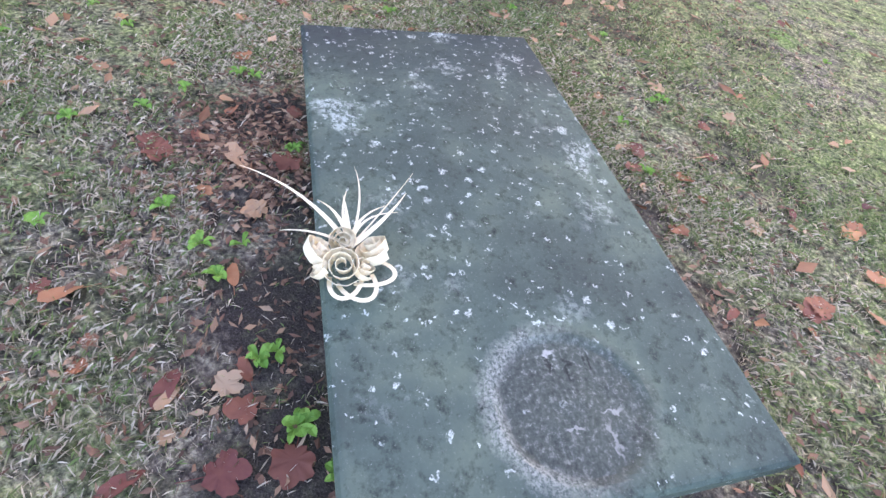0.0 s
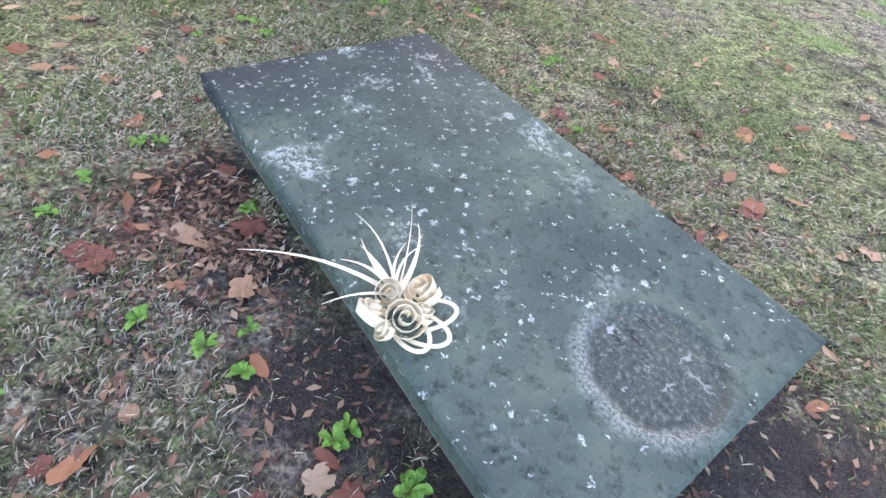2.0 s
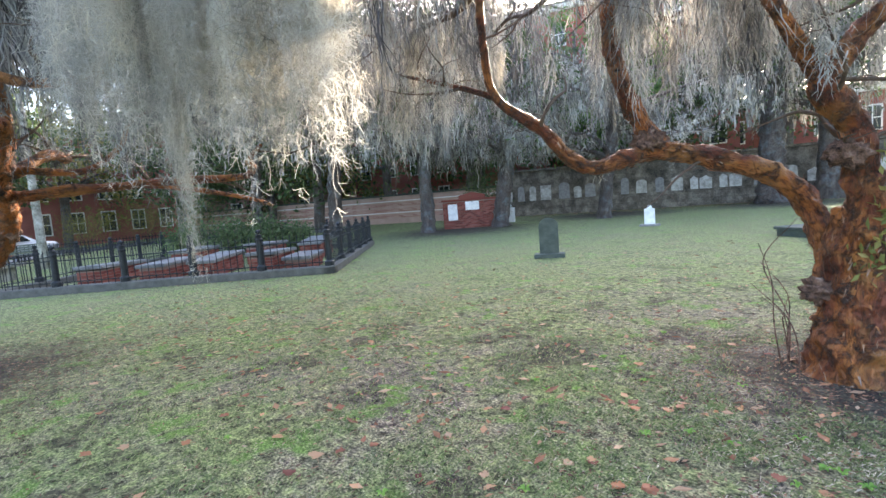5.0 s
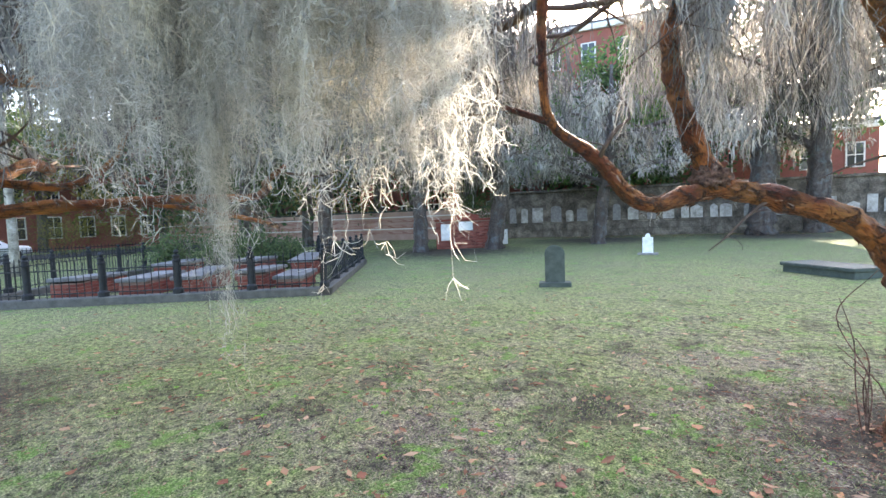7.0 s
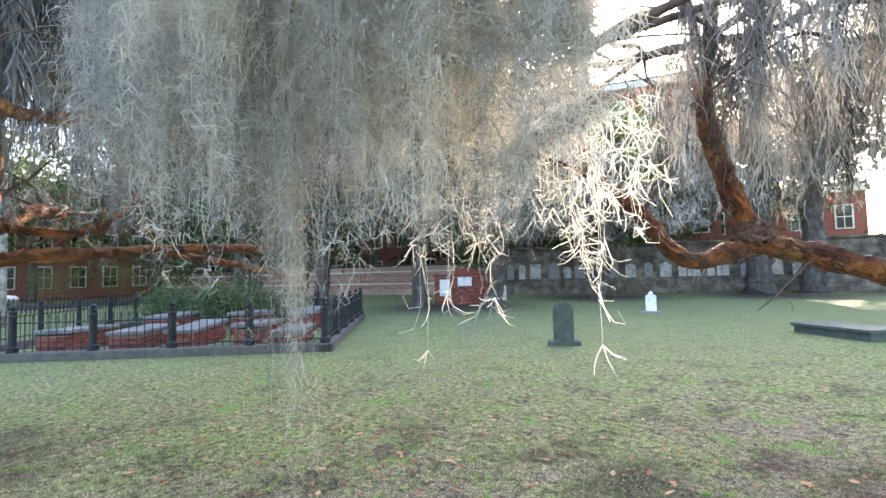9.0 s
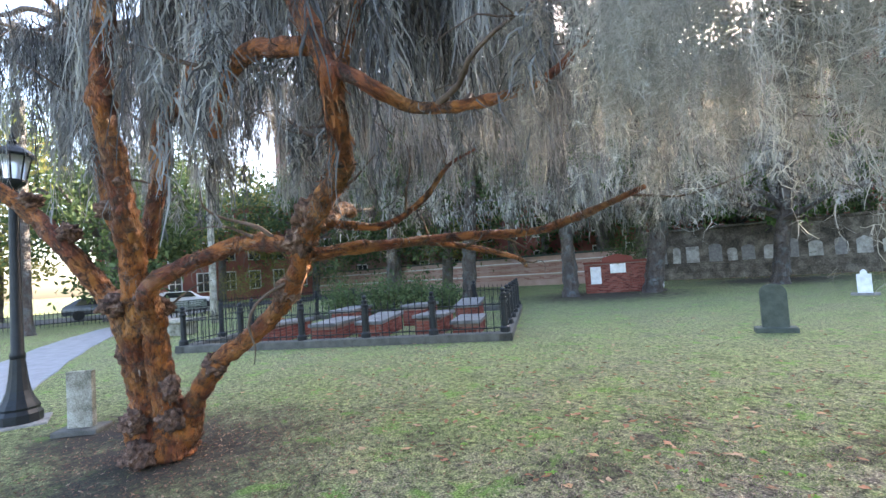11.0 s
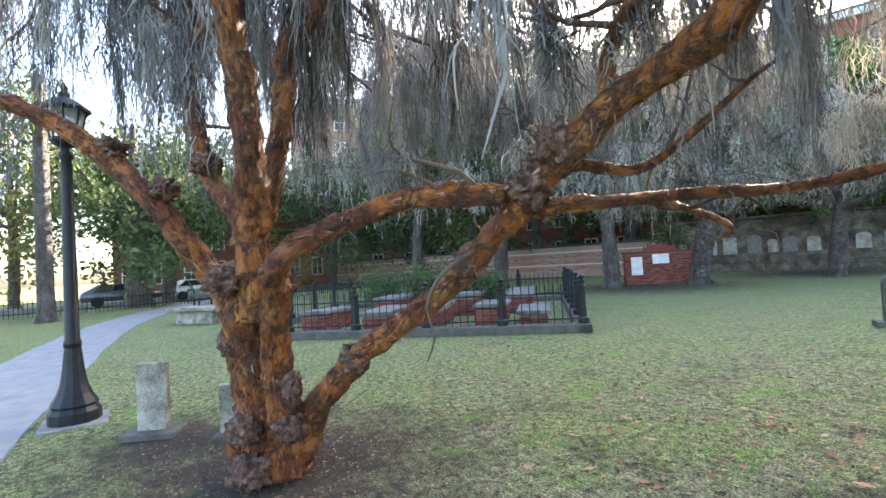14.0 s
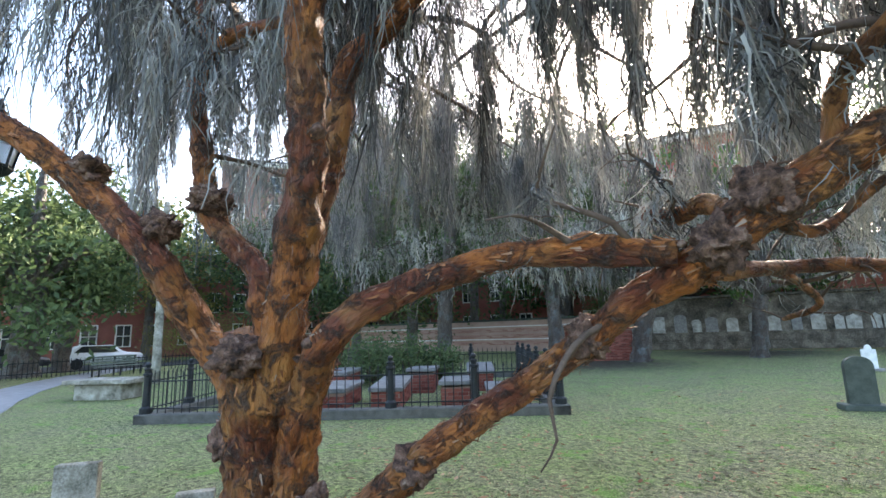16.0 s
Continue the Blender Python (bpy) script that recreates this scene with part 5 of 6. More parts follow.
def shrub(name, label, x, y, r, h, seed, n=2500, m=None):
    rng = np.random.RandomState(seed)
    t = thing(name, label, "shrub", Matrix.Translation((x, y, 0)))
    g = ([], [])
    for i in range(7):
        a = i * 0.9
        tube([(0, 0, 0, 0.02), (math.cos(a) * r * 0.4, math.sin(a) * r * 0.4, h * 0.5, 0.014), (math.cos(a) * r * 0.7, math.sin(a) * r * 0.7, h * 0.9, 0.005)], 5, 0.1, 3, 0.2, g)
    tagged(part("stem_growth", g, M_TWIG, t), kind="stuff")
    c = rng.normal(0, 1, (n, 3)) * np.array((r * 0.45, r * 0.45, h * 0.24)) + np.array((0, 0, h * 0.55))
    c[:, 2] = np.maximum(c[:, 2], 0.08)
    part("crown", leaf_mesh(c, rng, 0.06, m or M_FOLIAGE), m or M_FOLIAGE, t)


for f, g, r, h, sd in ((4.8, 6.2, 0.9, 1.5, 1), (3.6, 6.4, 0.8, 1.4, 2), (6.2, 5.8, 0.8, 1.3, 3), (2.6, 6.6, 0.6, 1.1, 4)):
    p = E0 + EU * f + EN * g
    shrub("shrub", "green shrub among the graves in the enclosure", p.x, p.y, r, h, sd)
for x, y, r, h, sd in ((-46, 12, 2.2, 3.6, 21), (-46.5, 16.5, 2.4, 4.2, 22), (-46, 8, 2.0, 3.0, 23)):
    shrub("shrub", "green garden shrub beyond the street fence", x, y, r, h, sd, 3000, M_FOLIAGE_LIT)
shrub("shrub", "dark green cedar shrub above the red tomb", -18.3, 21.6, 1.2, 3.4, 7, 3500)


# ---- gravestones on the lawn ----
def arch_stone(w, h, d, shoulder=0.0, n=14):
    top = h - w / 2 * 0.8
    p = [(-w / 2, 0), (w / 2, 0), (w / 2, top)]
    if shoulder:
        p += [(w / 2 - shoulder, top)]
    k = w / 2 - shoulder
    p += [(k * math.cos(a), top + (h - top) * math.sin(a)) for a in np.linspace(0.05, math.pi - 0.05, n)]
    if shoulder:
        p += [(-w / 2 + shoulder, top)]
    p.append((-w / 2, top))
    return extrude_outline(p, d)


t = thing("headstone", "dark grey round-topped headstone on a stepped base", "headstone", pose(-7.21, 10.4, 0, 0, 0, 30))
part("base", box_bm(0.7, 0.34, 0.11, (0, 0, -0.01), 0.015), M_STONE_D, t)
part("stone", ([(x, y, z + 0.1) for x, y, z in arch_stone(0.44, 0.83, 0.12)[0]], arch_stone(0.44, 0.83, 0.12)[1]), M_STONE_D, t)
t = thing("headstone", "small white marble headstone with a pointed top", "headstone", pose(-8.1, 18.9, 0, 0, 0, 15))
part("base", box_bm(0.7, 0.4, 0.08, (0, 0, -0.01), 0.015), M_STONE_G, t)
part("stone", ([(x, y, z + 0.07) for x, y, z in arch_stone(0.36, 0.72, 0.12, 0.09)[0]], arch_stone(0.36, 0.72, 0.12, 0.09)[1]), M_MARBLE, t)
t = thing("headstone", "white marble headstone with scalloped shoulders", "headstone", pose(-18.0, 23.6, 0, 0, 0, 20))
part("stone", arch_stone(0.75, 1.15, 0.14, 0.16), M_MARBLE, t)
t = thing("headstone", "stained pale upright stone on a flat footing", "headstone", pose(-10.2, -0.48, 0, 0, 0, 62))
part("base", box_bm(0.5, 0.34, 0.07, (0, 0, -0.01), 0.012), M_COPING, t)
part("stone", box_bm(0.285, 0.085, 0.66, (0, 0, 0.055), 0.012, 2), M_STONE_W, t)
t = thing("headstone", "short stained stone behind the tree trunk", "headstone", pose(-9.62, 0.17, 0, 0, 0, 66))
part("base", box_bm(0.36, 0.28, 0.05, (0, 0, -0.01), 0.012), M_COPING, t)
part("stone", box_bm(0.26, 0.09, 0.46, (0, 0, 0.035), 0.012, 2), M_STONE_W, t)
t = thing("ledger_stone", "dark flat ledger stone on a low brick base", "tombstone", pose(-2.6, 14.9, 0, 0, 0, -38))
part("base", box_bm(1.75, 0.85, 0.17, (0, 0, -0.01), 0.01), M_STONE_D, t)
part("slab", box_bm(1.85, 0.95, 0.08, (0, 0, 0.16), 0.012), M_STONE_D, t)
t = thing("stone_post", "short weathered stone post on the lawn", "post", pose(4.07, 19.55, 0, 0, 0, 10))
part("post", box_bm(0.2, 0.14, 0.95, (0, 0, -0.02), 0.02), M_STONE_W, t)
t = thing("litter", "crumpled white scrap lying on the grass", "litter", pose(-0.67, 5.85, 0.0, 0, 0, 20))
part("scrap", blob((0, 0, 0.015), (0.08, 0.045, 0.02), ([], []), 5), M_PAPER, t)

# red tomb between the leaning trees
t = thing("brick_tomb", "red painted brick tomb front with pale tablets", "tomb", pose(-18.3, 20.6, 0, 0, 0, 40))
brick_box(t, 2.9, 1.4, 1.45, (0, 0, 0), 70)
part("cap", box_bm(3.05, 1.55, 0.1, (0, 0, 1.45), 0.02), M_BRICK, t)
part("gable", extrude_outline([(-0.7, 0), (0.7, 0), (0.7, 0.18), (0.0, 0.34), (-0.7, 0.18)], 0.3), M_BRICK, t).location = (0.1, -0.5, 1.55)
part("tablet", box_bm(0.5, 0.06, 0.85, (-0.95, -0.74, 0.45), 0.01), M_MARBLE, t, "pale upright tablet")
part("tablet", box_bm(0.72, 0.06, 0.45, (0.1, -0.74, 0.95), 0.01), M_MARBLE, t, "pale oblong tablet")
# brick vault on the sunny side
t = thing("brick_tomb", "brick grave vault with a sloping slate roof and a tablet end", "tomb", pose(5.6, 32.2, 0, 0, 0, -20))
brick_box(t, 4.2, 1.9, 1.15, (-0.4, 0, 0), 90)
part("roof", ([(-2.4, -1.0, 1.1), (1.6, -1.0, 1.1), (1.6, 0.9, 2.0), (-2.4, 0.9, 2.0), (-2.4, -1.0, 1.2), (1.6, -1.0, 1.2), (1.6, 0.9, 2.1), (-2.4, 0.9, 2.1)], [(0, 1, 2, 3), (7, 6, 5, 4), (0, 4, 5, 1), (1, 5, 6, 2), (2, 6, 7, 3), (3, 7, 4, 0)]), M_ROOF, t)
brick_box(t, 1.5, 2.0, 2.1, (2.2, 0, 0), 94)
part("cap", box_bm(1.7, 2.2, 0.12, (2.2, 0, 2.1), 0.02), M_BRICK, t)
part("tablet", box_bm(0.5, 0.05, 0.7, (2.0, -1.03, 1.1), 0.01), M_MARBLE, t, "pale tablet")
part("tablet", box_bm(0.35, 0.05, 0.7, (2.55, -1.03, 1.1), 0.01), M_MARBLE, t, "pale tablet")
# table tomb by the path
t = thing("box_tomb", "pale stone table tomb with a broad flat lid", "tomb", pose(-22.6, 1.35, 0, 0, 0, 40))
part("chest", box_bm(1.5, 0.8, 0.45, (0, 0, -0.01), 0.03), M_STONE_W, t)
part("lid", box_bm(2.0, 1.1, 0.12, (0, 0, 0.44), 0.03, 2), M_STONE_W, t)


# ---- street lamp ----
def street_lamp(x, y):
    t = thing("street_lamp", "black cast-iron street lamp with a glass lantern", "lamp", pose(x, y, 0))
    part("footing", box_bm(0.62, 0.62, 0.05, (0, 0, -0.02), 0.01), M_STONE_G, t, "grey stone footing")
    part("base", lathe([(0.25, 0.03), (0.25, 0.14), (0.235, 0.16), (0.215, 0.19), (0.225, 0.22), (0.2, 0.27), (0.165, 0.33), (0.13, 0.43), (0.105, 0.58), (0.085, 0.78), (0.075, 0.86)], 12), M_IRON, t)
    part("pole", lathe([(0.085, 0.84), (0.085, 0.9), (0.072, 0.93), (0.058, 2.7), (0.052, 2.95), (0.075, 2.98), (0.075, 3.02), (0.05, 3.05), (0.06, 3.1)], 14), M_IRON, t, "", True)
    part("collar", lathe([(0.05, 3.08), (0.12, 3.12), (0.15, 3.16), (0.15, 3.19)], 8), M_IRON, t)
    part("lantern_glass", lathe([(0.13, 3.19), (0.195, 3.5)], 8), M_LAMPGLASS, t, "frosted lantern glass")
    for i in range(8):
        a = 2 * math.pi * i / 8
        part("lantern_bar", tube([(0.135 * math.cos(a), 0.135 * math.sin(a), 3.18, 0.011), (0.2 * math.cos(a), 0.2 * math.sin(a), 3.51, 0.011)], 5, 0, 1, 0.4), M_IRON, t)
    part("roof", lathe([(0.25, 3.5), (0.25, 3.53), (0.17, 3.6), (0.08, 3.65), (0.06, 3.67), (0.06, 3.71), (0.03, 3.74), (0.035, 3.78), (0.005, 3.84)], 8), M_IRON, t)
    return t


street_lamp(-11.35, -1.2)

# ---- street side ----
pick = mesh_of("picket", box_bm(0.03, 0.03, 0.85, (0, 0, 0), 0.005), M_IRON)
for k in range(9):
    y0 = -18 + k * 4.0
    t = thing("street_fence", "low dark picket fence along the street", "fence", pose(-35.5 - 0.15 * k, y0, 0, 0, 0, 92), "fence panels along the street")
    for z in (0.2, 0.7):
        part("rail", box_bm(4.0, 0.03, 0.04, (2.0, 0, z)), M_IRON, t)
    for i in range(22):
        ob = new("picket", pick)
        ob.parent = t
        ob.matrix_local = Matrix.Translation((0.09 + i * 0.182, 0, 0))


def car(x, y, turn, paint, label):
    t = thing("car", label, "car", pose(x, y, 0, 0, 0, turn))
    prof = [(-2.2, 0.35), (2.2, 0.35), (2.25, 0.6), (2.1, 0.85), (1.1, 0.98), (0.45, 1.42), (-1.2, 1.45), (-2.05, 0.98), (-2.25, 0.8)]
    bmc = bmesh.new()
    vs = [bmc.verts.new((x_, -0.85, z_)) for x_, z_ in prof]
    f = bmc.faces.new(vs)
    r = bmesh.ops.extrude_face_region(bmc, geom=[f])
    bmesh.ops.translate(bmc, verts=[v for v in r["geom"] if isinstance(v, bmesh.types.BMVert)], vec=(0, 1.7, 0))
    bmesh.ops.recalc_face_normals(bmc, faces=bmc.faces)
    bmesh.ops.bevel(bmc, geom=list(bmc.edges), offset=0.06, segments=2, affect="EDGES")
    body = part("body", bmc, paint, t, "", True)
    for s in (-1, 1):
        part("side_window", extrude_outline([(-1.55, 1.0), (0.75, 1.0), (0.4, 1.36), (-1.15, 1.38)], 0.03), M_GLASS, t).location = (0, s * 0.86, 0)
    for wx in (-1.35, 1.35):
        for s in (-1, 1):
            w = part("wheel", lathe([(0.2, -0.11), (0.32, -0.1), (0.33, 0.0), (0.32, 0.1), (0.2, 0.11)], 16), M_RUBBER, t)
            w.matrix_local = pose(wx, s * 0.8, 0.33, 90, 0, 0)
    return t


car(-43, -1.2, 95, M_CARPAINT, "dark grey parked car by the street")
car(-43.5, 3.6, 95, M_CARWHITE, "white parked car by the street")


def bench(x, y, turn):
    t = thing("park_bench", "green painted slatted park bench by the footpath", "bench", pose(x, y, 0, 0, 0, turn))
    for i in range(4):
        part("seat_slat", box_bm(2.2, 0.09, 0.035, (0, -0.2 + i * 0.12, 0.43), 0.006), M_BENCH, t)
    for i in range(4):
        part("back_slat", box_bm(2.2, 0.03, 0.085, (0, 0.26 + i * 0.02, 0.52 + i * 0.11), 0.006), M_BENCH, t)
    for xx in (-1.0, 0, 1.0):
        part("leg", box_bm(0.06, 0.06, 0.44, (xx, -0.2, 0), 0.006), M_IRON, t)
        part("leg", box_bm(0.06, 0.06, 0.9, (xx, 0.3, 0), 0.006), M_IRON, t)


bench(-34.0, 3.2, 115)
t = thing("palm_tree", "straight grey palm trunk with hanging fronds", "tree", pose(-30.9, -3.7, 0))
part("trunk", tube([(0, 0, -0.1, 0.5), (0, 0, 0.5, 0.33), (0, 0, 3, 0.3), (0.1, 0, 7, 0.28), (0.1, 0, 10.5, 0.25)], 14, 0.06, 5, 0.2), M_BARK_GREY, t, "", True)
fg = ([], [])
for i in range(26):
    a, dz = i * 2.4, math.sin(i * 1.7)
    V, F = fg
    for k in range(7):
        b = a + (k - 3) * 0.16
        n0 = len(V)
        c0, e0 = (math.cos(a) * 0.9, math.sin(a) * 0.9, 10.4 + dz * 0.6), (math.cos(b) * 2.3, math.sin(b) * 2.3, 10.2 + dz * 1.3 - abs(k - 3) * 0.2)
        V += [c0, (e0[0] * 0.7, e0[1] * 0.7, e0[2] + 0.25), e0, (e0[0] * 0.72 + 0.06, e0[1] * 0.72 - 0.06, e0[2] + 0.2)]
        F.append((n0, n0 + 1, n0 + 2, n0 + 3))
part("fronds", fg, M_FOLIAGE, t)
t = thing("light_pole", "tall pale concrete light pole", "pole", pose(-26.5, 3.3, 0))
part("pole", lathe([(0.17, -0.05), (0.16, 1.0), (0.12, 6.5), (0.1, 7.0)], 12), M_STONE_W, t, "", True)


# ---- palm flower ----
def palm_flower(x, y, z, turn):
    t = thing("palm_flower_spray", "cream woven palm-leaf roses with spiky frond tips", "flowers", pose(x, y, z, 0, 0, turn))
    rng = np.random.RandomState(8)
    rng_tilt = (0.35, 0.8, 0.6, 0.9, 0.5, 1.0, 0.8)

    def strip(name, line, half, label=""):
        C = np.array(line, float)
        d = np.gradient(C[:, :3], axis=0)
        side = np.cross(d, np.array(half))
        side /= np.linalg.norm(side, axis=1)[:, None] + 1e-9
        V, F = [], []
        for c, s_ in zip(C, side):
            V += [tuple(c[:3] - s_ * c[3]), tuple(c[:3] + s_ * c[3])]
        for i in range(len(C) - 1):
            F.append((2 * i, 2 * i + 1, 2 * i + 3, 2 * i + 2))
        ob = part(name, (V, F), M_STRAW, t, label)
        md = ob.modifiers.new("thick", "SOLIDIFY")
        md.thickness = 0.0012
    for i, (rx, ry, rz, s_) in enumerate(((-0.01, -0.035, 0.042, 1.15), (-0.06, 0.015, 0.035, 1.0), (0.05, 0.03, 0.038, 1.1), (-0.015, 0.045, 0.03, 0.85), (0.04, -0.02, 0.03, 0.7), (-0.065, -0.03, 0.025, 0.6))):
        tip = np.array((rx, ry, 0)) * 0.9
        ln = []
        for k in range(34):
            a = k * 0.55
            r = (0.006 + 0.0009 * k) * s_
            ln.append((rx + r * math.cos(a), ry + r * math.sin(a), rz - 0.0005 * k + 0.003 * math.sin(a * 1.7), 0.013 * s_))
        C = np.array(ln)
        V, F = [], []
        for k, c in enumerate(C):
            a = k * 0.55
            o = np.array((math.cos(a), math.sin(a), 0)) * 0.008
            V += [tuple(c[:3] - np.array((0, 0, c[3]))), tuple(c[:3] + np.array((0, 0, c[3])) + o * (k / 34))]
        F = [(2 * k, 2 * k + 1, 2 * k + 3, 2 * k + 2) for k in range(33)]
        V = [tuple(Matrix.Rotation(rng_tilt[i], 3, (math.cos(i * 2.1), math.sin(i * 2.1), 0)) @ (Vector(v) - Vector((rx, ry, rz))) + Vector((rx, ry, rz + 0.012))) for v in V]
        ob = part("rose", (V, F), M_STRAW, t)
        ob.modifiers.new("thick", "SOLIDIFY").thickness = 0.0012
    for i, (ang_, w, l) in enumerate(((-1.6, 0.035, 0.115), (-1.15, 0.04, 0.125), (-0.45, 0.04, 0.115))):
        d = np.array((math.cos(ang_), math.sin(ang_), 0))
        e = np.array((-d[1], d[0], 0))
        ln = [tuple(d * l * (0.35 + 0.65 * math.sin(math.pi * k / 16)) + e * w * math.cos(math.pi * k / 16) + np.array((0, 0, 0.012 + 0.03 * math.sin(math.pi * k / 16)))) + (0.005,) for k in range(17)]
        strip("loop", ln, (0, 0, 1))
    for a, l, up, w in ((1.75, 0.16, 0.02, 0.007), (1.9, 0.15, 0.025, 0.007), (1.6, 0.13, 0.02, 0.006), (2.02, 0.17, 0.02, 0.006), (1.45, 0.12, 0.03, 0.005), (2.22, 0.36, 0.02, 0.007), (1.35, 0.25, 0.03, 0.004), (0.55, 0.2, 0.03, 0.008), (2.8, 0.16, 0.015, 0.005), (0.95, 0.3, 0.02, 0.0025)):
        bend = rng.normal(0, 0.02)
        ln = []
        for k in range(9):
            q = k / 8
            ln.append((math.cos(a) * l * q - math.sin(a) * bend * q * q * 2, 0.04 + math.sin(a) * l * q + math.cos(a) * bend * q * q * 2, 0.03 + up * math.sin(q * 2.6), w * (1.05 - q)))
        strip("frond", ln, (0, 0, 1))
    return t


palm_flower(-0.2, 2.02, SLAB_Z + 0.003, 38)

# ---- weeds, leaves, litter, grass ----
rng = np.random.RandomState(40)


def off_slab(P, pad=0.0):
    c, s_ = math.cos(SLAB_A), math.sin(SLAB_A)
    dx, dy = P[:, 0] - SLAB_C[0], P[:, 1] - SLAB_C[1]
    return ~((np.abs(dx * c + dy * s_) < SLAB_L / 2 - 0.03 + pad) & (np.abs(-dx * s_ + dy * c) < SLAB_W / 2 - 0.03 + pad))


def soil_here(P):
    """1 on bare earth: the same places as in the lawn's material, roughly."""
    k = np.zeros(len(P))
    for (x, y), r in (((-1.03, 2.47), 0.2), ((-0.68, 2.18), 0.2), ((-0.5, 2.04), 0.18), ((-0.33, 1.9), 0.22), ((0.02, 1.61), 0.22), ((0.3, 1.35), 0.3), ((0.75, 1.95), 0.38), ((0.2, 3.0), 0.18), ((0.55, 2.62), 0.18), ((-1.45, 5.2), 0.8), ((-8.5, 0.3), 1.2), ((-9.9, -0.4), 0.6)):
        k = np.maximum(k, np.hypot(P[:, 0] - x, P[:, 1] - y) < r)
    return k


def scatter(n, cx, cy, rx, ry):
    return np.column_stack([rng.normal(cx, rx, n), rng.normal(cy, ry, n)])


P = np.vstack([scatter(230000, -0.4, 2.7, 1.2, 1.2), scatter(110000, -3, 3.2, 2.6, 2.0), scatter(50000, -7, 2.5, 2.5, 2.5), scatter(40000, -4, 7, 5, 3)])
clump = np.array([noise.noise(Vector((x * 2.3, y * 2.3, 0))) + 0.6 * noise.noise(Vector((x * 7, y * 7, 3))) for x, y in P])
keep = off_slab(P) & (rng.uniform(-0.45, 0.4, len(P)) < clump) & ((soil_here(P) < 0.5) | (rng.uniform(0, 1, len(P)) < 0.12)) & (P[:, 1] > -1.6)
P = P[keep]
n = len(P)
a = rng.uniform(0, 2 * np.pi, n)
h = rng.uniform(0.006, 0.026, n)
lean = rng.uniform(0.3, 1.7, n)
base = np.column_stack([P, np.zeros(n)])
out = np.column_stack([np.cos(a), np.sin(a), np.zeros(n)])
sd = np.column_stack([-np.sin(a), np.cos(a), np.zeros(n)]) * rng.uniform(0.0005, 0.0014, (n, 1))
midp = base + out * (h * lean * 0.45)[:, None] + np.array((0, 0, 1)) * (h * 0.7)[:, None]
tip = base + out * (h * lean)[:, None] + np.array((0, 0, 1)) * (h * 0.85)[:, None]
dry = np.hypot(P[:, 0] + 0.4, P[:, 1] - 2.3) + rng.normal(0, 0.5, n) + 0.8 * np.array([noise.noise(Vector((x * 1.1, y * 1.1, 7))) for x, y in P]) < 1.5
blades = np.stack([base - sd, base + sd, midp + sd * 0.8, tip], 1)
for sel, m in ((dry, M_DRYGRASS), (~dry, M_GRASS)):
    tagged(new("grass", quads_mesh("grass", blades[sel], m)), "dry straw-coloured grass blades round the ledger" if m is M_DRYGRASS else "short uneven green grass blades", "grass", kind="stuff")
# crumbs of dead leaves
P = np.vstack([scatter(1700, -0.88, 2.3, 0.2, 0.16), scatter(8000, -0.4, 2.4, 1.2, 1.1), scatter(5000, -1.4, 5.0, 0.9, 0.8), scatter(6000, -8.3, 0.4, 1.2, 1.2), scatter(7000, -3.5, 3.5, 4, 3)])
P = P[off_slab(P, 0.03)]
n = len(P)
c = np.column_stack([P, rng.uniform(0.004, 0.014, n)])
V, F = leaf_mesh(c, rng, 0.019, M_LITTER)
V = np.array(V)
V[:, 2] = np.clip(np.repeat(c[:, 2], 4) + (V[:, 2] - np.repeat(c[:, 2], 4)) * 0.35, 0.002, 1)
tagged(part("leaf_litter", (V.tolist(), F), M_LITTER), "crumbled brown leaf litter and mulch", "litter", kind="stuff")


P = np.vstack([scatter(700, -4, 6, 5, 4), scatter(500, 3, 7, 4, 4), scatter(900, -6, 3.6, 3, 1.6)])
P = P[off_slab(P, 0.2) & (P[:, 1] > 2.0)]
k = rng.uniform(0, 1, 2600)
P = np.vstack([P, np.column_stack([WA.x + (WB_.x - WA.x) * k, WA.y + (WB_.y - WA.y) * k]) + np.array(nrm) * (0.7 + 3.2 * rng.uniform(0, 1, (2600, 1)) ** 1.6)])
c = np.column_stack([P, np.full(len(P), 0.02)])
V, F = leaf_mesh(c, rng, 0.05, M_LITTER)
V = np.array(V)
V[:, 2] = np.clip(0.02 + (V[:, 2] - 0.02) * 0.3, 0.004, 1)
tagged(part("fallen_leaves", (V.tolist(), F), per_piece("far_leaves", [(0.0, (0.12, 0.05, 0.03)), (0.5, (0.30, 0.15, 0.08)), (0.8, (0.42, 0.28, 0.18)), (1.0, (0.5, 0.18, 0.06))], 0.7, 0.2)), "small dry leaves scattered over the far lawn", "leaf", kind="stuff")


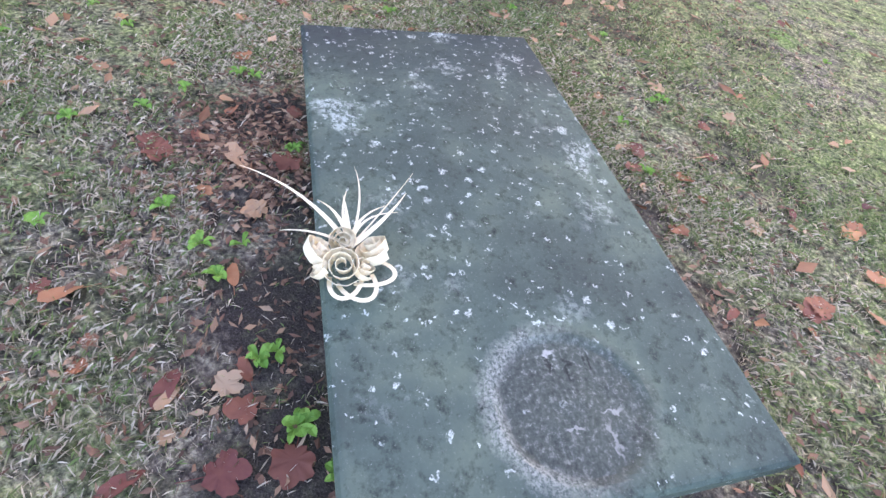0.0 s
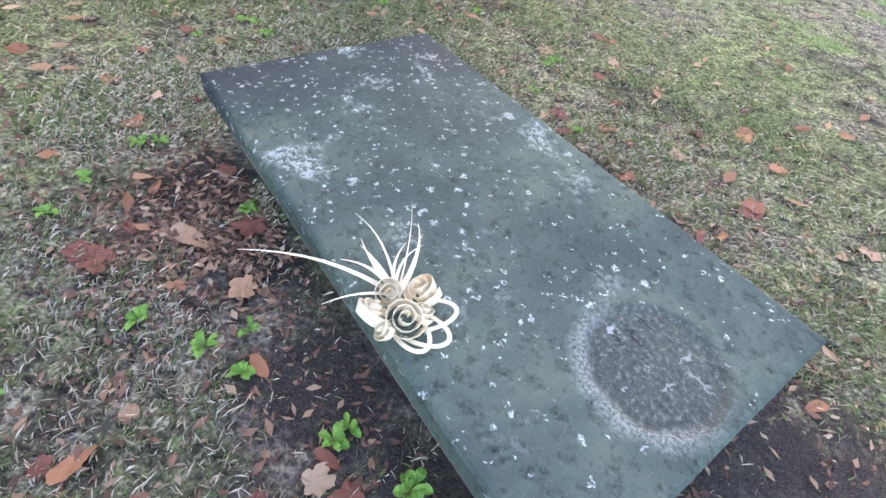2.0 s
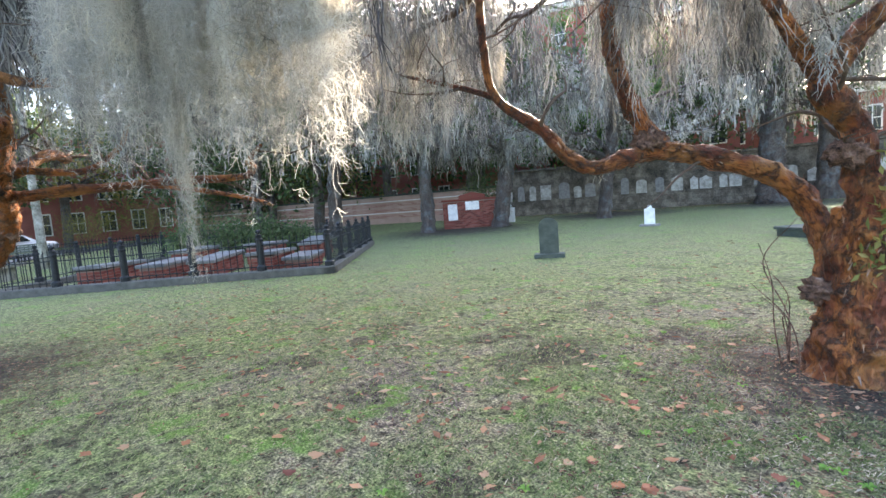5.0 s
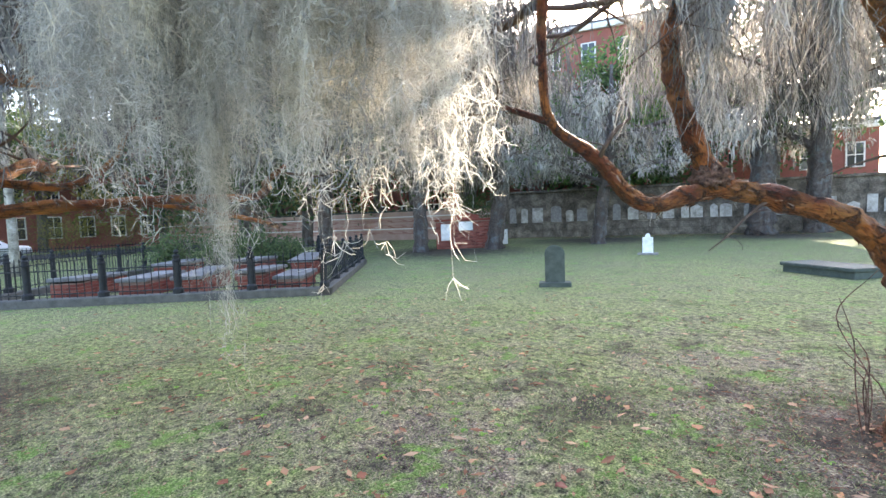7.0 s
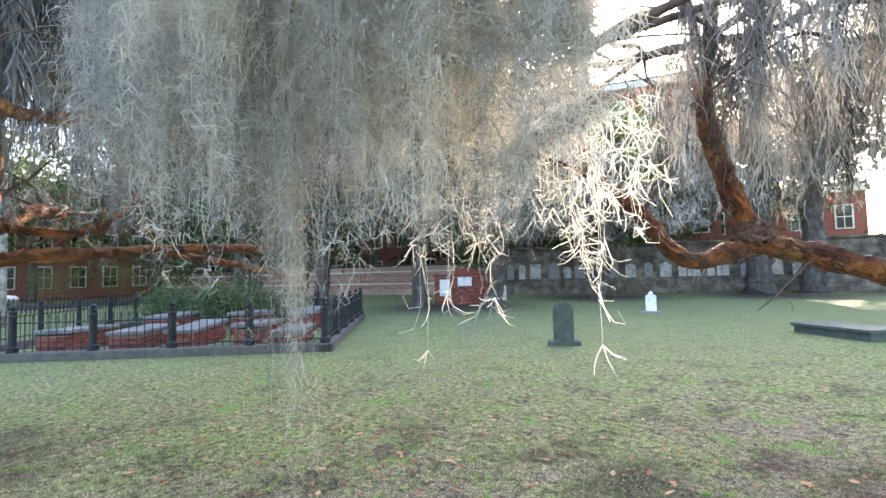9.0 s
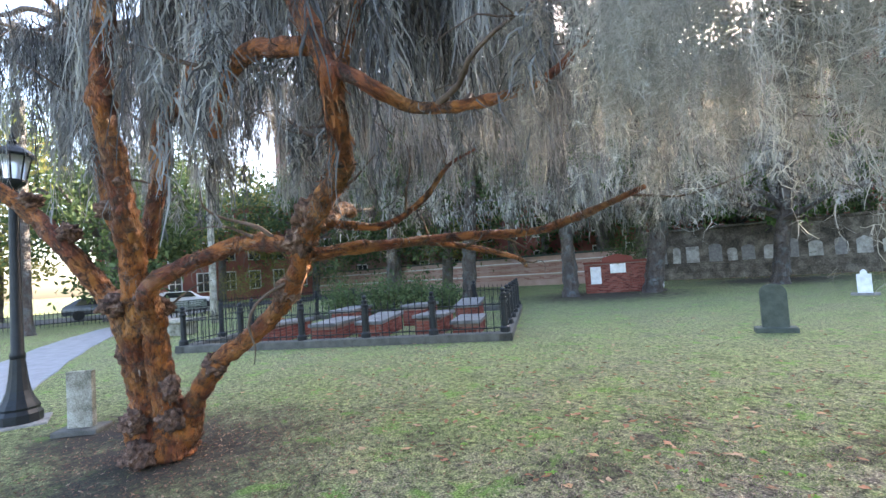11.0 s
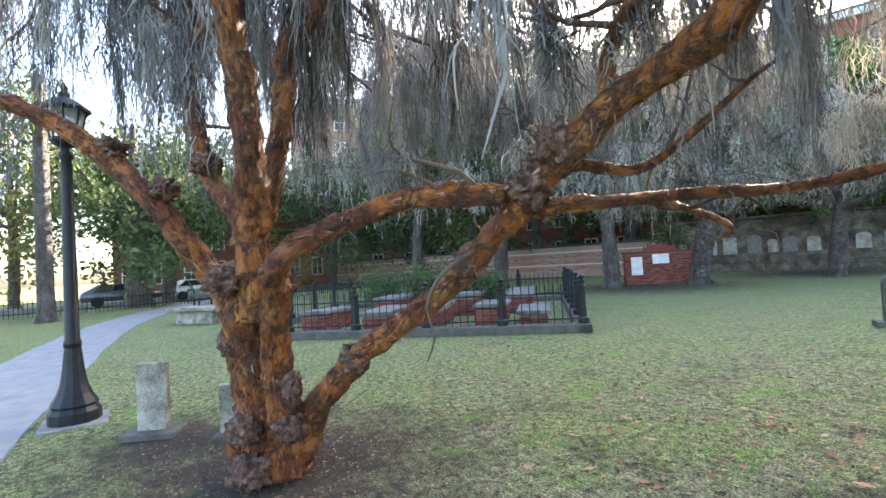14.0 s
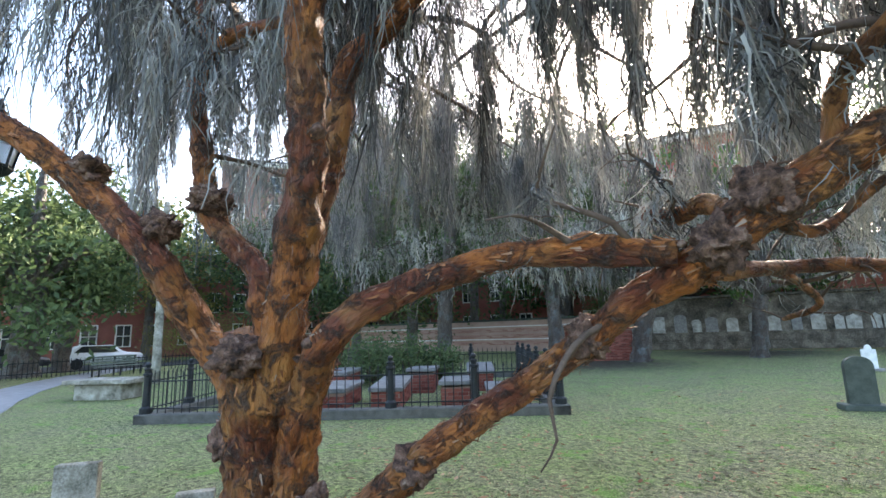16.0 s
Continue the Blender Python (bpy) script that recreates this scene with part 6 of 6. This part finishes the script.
def leaf_shape(seed, lobes):
    """A curled dry leaf with lobes and a stalk, about 1 long."""
    r_ = np.random.RandomState(seed)
    V, n_ = [(0, 0, 0.05)], 40
    for i in range(n_):
        a_ = 2 * math.pi * i / n_
        rr = 0.5 * (0.66 + 0.34 * abs(math.cos(lobes * a_ / 2)) ** 0.7 + r_.uniform(-0.1, 0.06)) * (1 + 0.25 * math.cos(a_)) if lobes else 0.5 + r_.uniform(-0.04, 0.02)
        x_, y_ = rr * math.cos(a_), rr * math.sin(a_) * (1.0 if lobes else 0.42)
        V.append((x_, y_, 0.06 + 0.16 * r_.uniform(-0.3, 1) * (abs(y_) * 2) ** 1.2 + 0.08 * math.sin(a_ * 2 + seed)))
    z0 = min(v[2] for v in V)
    V = [(x_, y_, z_ - z0) for x_, y_, z_ in V]
    F = [(0, 1 + i, 1 + (i + 1) % n_) for i in range(n_)]
    k = len(V)
    V += [(0, 0.012, V[0][2]), (0, -0.012, V[0][2]), (-0.85, 0.0, 0.02), (-0.85, 0.02, 0.02)]
    F.append((k, k + 1, k + 2, k + 3))
    return V, F


LEAVES = [mesh_of("fallen_leaf", leaf_shape(i, lb), M_LEAF, True) for i, lb in enumerate((5, 5, 3, 0, 0, 7))]


def fallen_leaf(k, x, y, size, z=0.006):
    ob = new("fallen_leaf", LEAVES[k])
    ob.matrix_world = Matrix.Translation((x, y, z)) @ Matrix.Rotation(rng.uniform(0, 6.28), 4, "Z") @ Matrix.Rotation(rng.uniform(-0.2, 0.2), 4, "X") @ Matrix.Diagonal((size, size, size * 0.8, 1))
    return tagged(ob, "dry fallen autumn leaf lying on the lawn", "leaf", "fallen leaves")


SEEN = [(0, -1.13, 2.08, .085), (3, -1.18, 2.42, .07), (0, .115, 3.44, .075), (1, .9, 3.03, .09), (0, .967, 3.61, .08), (1, -2.24, 2.86, .07), (1, .29, 3.9, .06), (0, -2.56, 3.84, .08), (2, -4.9, 5.45, .08), (1, -2.44, 3.0, .06), (0, -2.8, 4.57, .09), (2, -6.95, 1.9, .07), (1, -6.6, 4.06, .07), (0, -6.36, 3.85, .08), (3, -8.0, 3.5, .07)]
MORE = [(0, -1.09, 2.07, 0.1), (5, -1.39, 2.66, 0.08), (3, -1.12, 2.39, 0.07), (3, -0.9, 2.23, 0.15), (3, -0.67, 2.12, 0.09), (4, -0.52, 1.92, 0.08), (1, -0.13, 1.58, 0.1), (5, -0.04, 1.69, 0.1), (2, -0.2, 1.7, 0.08), (4, -0.37, 1.62, 0.1), (3, -0.76, 1.61, 0.1), (4, -0.26, 1.45, 0.09), (0, 0.92, 3.08, 0.1), (1, 0.42, 3.08, 0.08), (0, 0.12, 3.4, 0.08), (4, 0.67, 2.83, 0.07), (4, 0.75, 3.53, 0.09), (1, 0.98, 3.66, 0.08), (0, 0.39, 3.65, 0.07), (5, 0.38, 4.09, 0.07), (2, 0.29, 3.88, 0.06), (1, -0.76, 2.34, 0.11), (0, -3.77, 2.08, 0.1), (5, -3.74, 1.88, 0.08), (0, -3.7, 2.21, 0.07), (1, -3.58, 2.38, 0.07), (0, -2.42, 2.98, 0.07), (2, -3.22, 3.26, 0.08), (1, -2.5, 3.75, 0.09), (0, -2.22, 2.85, 0.07), (3, -3.81, 3.17, 0.09)]
for k, x, y, s_ in SEEN + MORE:
    fallen_leaf(k, x, y, s_)
P = np.vstack([scatter(150, -0.3, 2.7, 1.3, 1.2), scatter(90, -3.0, 3.4, 2.5, 1.8), scatter(50, -7, 3, 3, 2.5)])
P = P[off_slab(P, 0.06) & (P[:, 1] > -1.5)][:240]
for x, y in P:
    fallen_leaf(rng.randint(6), x, y, rng.uniform(0.04, 0.085))


def weed(x, y, seed):
    r_ = np.random.RandomState(seed)
    t = thing("weed", "small bright green weed rosette in the soil", "weed", pose(x, y, 0, 0, 0, seed * 50), "weeds on the lawn")
    V, F = [], []
    for i in range(r_.randint(4, 8)):
        a_ = i * 2.4 + r_.uniform(-0.3, 0.3)
        l_, w_ = r_.uniform(0.02, 0.045), r_.uniform(0.007, 0.013)
        d_, e_ = np.array((math.cos(a_), math.sin(a_), 0)), np.array((-math.sin(a_), math.cos(a_), 0))
        k = len(V)
        m_ = np.array((0, 0, 0.006))
        prof = ((0.0, 0.12, 0.004), (0.35, 0.75, 0.016), (0.6, 1.0, 0.022), (0.85, 0.7, 0.02), (1.0, 0.1, 0.014))
        for q_, f_, z_ in prof:
            V += [tuple(d_ * l_ * q_ - e_ * w_ * f_ + (0, 0, z_ + 0.004)), tuple(d_ * l_ * q_ + (0, 0, z_)), tuple(d_ * l_ * q_ + e_ * w_ * f_ + (0, 0, z_ + 0.004))]
        for q_ in range(4):
            F += [(k + 3 * q_, k + 3 * q_ + 1, k + 3 * q_ + 4, k + 3 * q_ + 3), (k + 3 * q_ + 1, k + 3 * q_ + 2, k + 3 * q_ + 5, k + 3 * q_ + 4)]
    part("leaves", (V, F), M_WEED, t)


P = np.vstack([scatter(26, -1.3, 2.9, 0.9, 0.9), scatter(60, -3.2, 3.2, 2.0, 1.4)])
P = P[off_slab(P, 0.05)]
for i, (x, y) in enumerate(list(P) + [(-0.26, 1.84), (-0.28, 1.8), (-0.08, 1.76), (-0.09, 1.74), (0.06, 1.73), (-0.86, 1.95), (-1.41, 1.98), (-1.02, 1.69), (-0.67, 1.93), (-1.3, 2.57)]):
    weed(x, y, i)
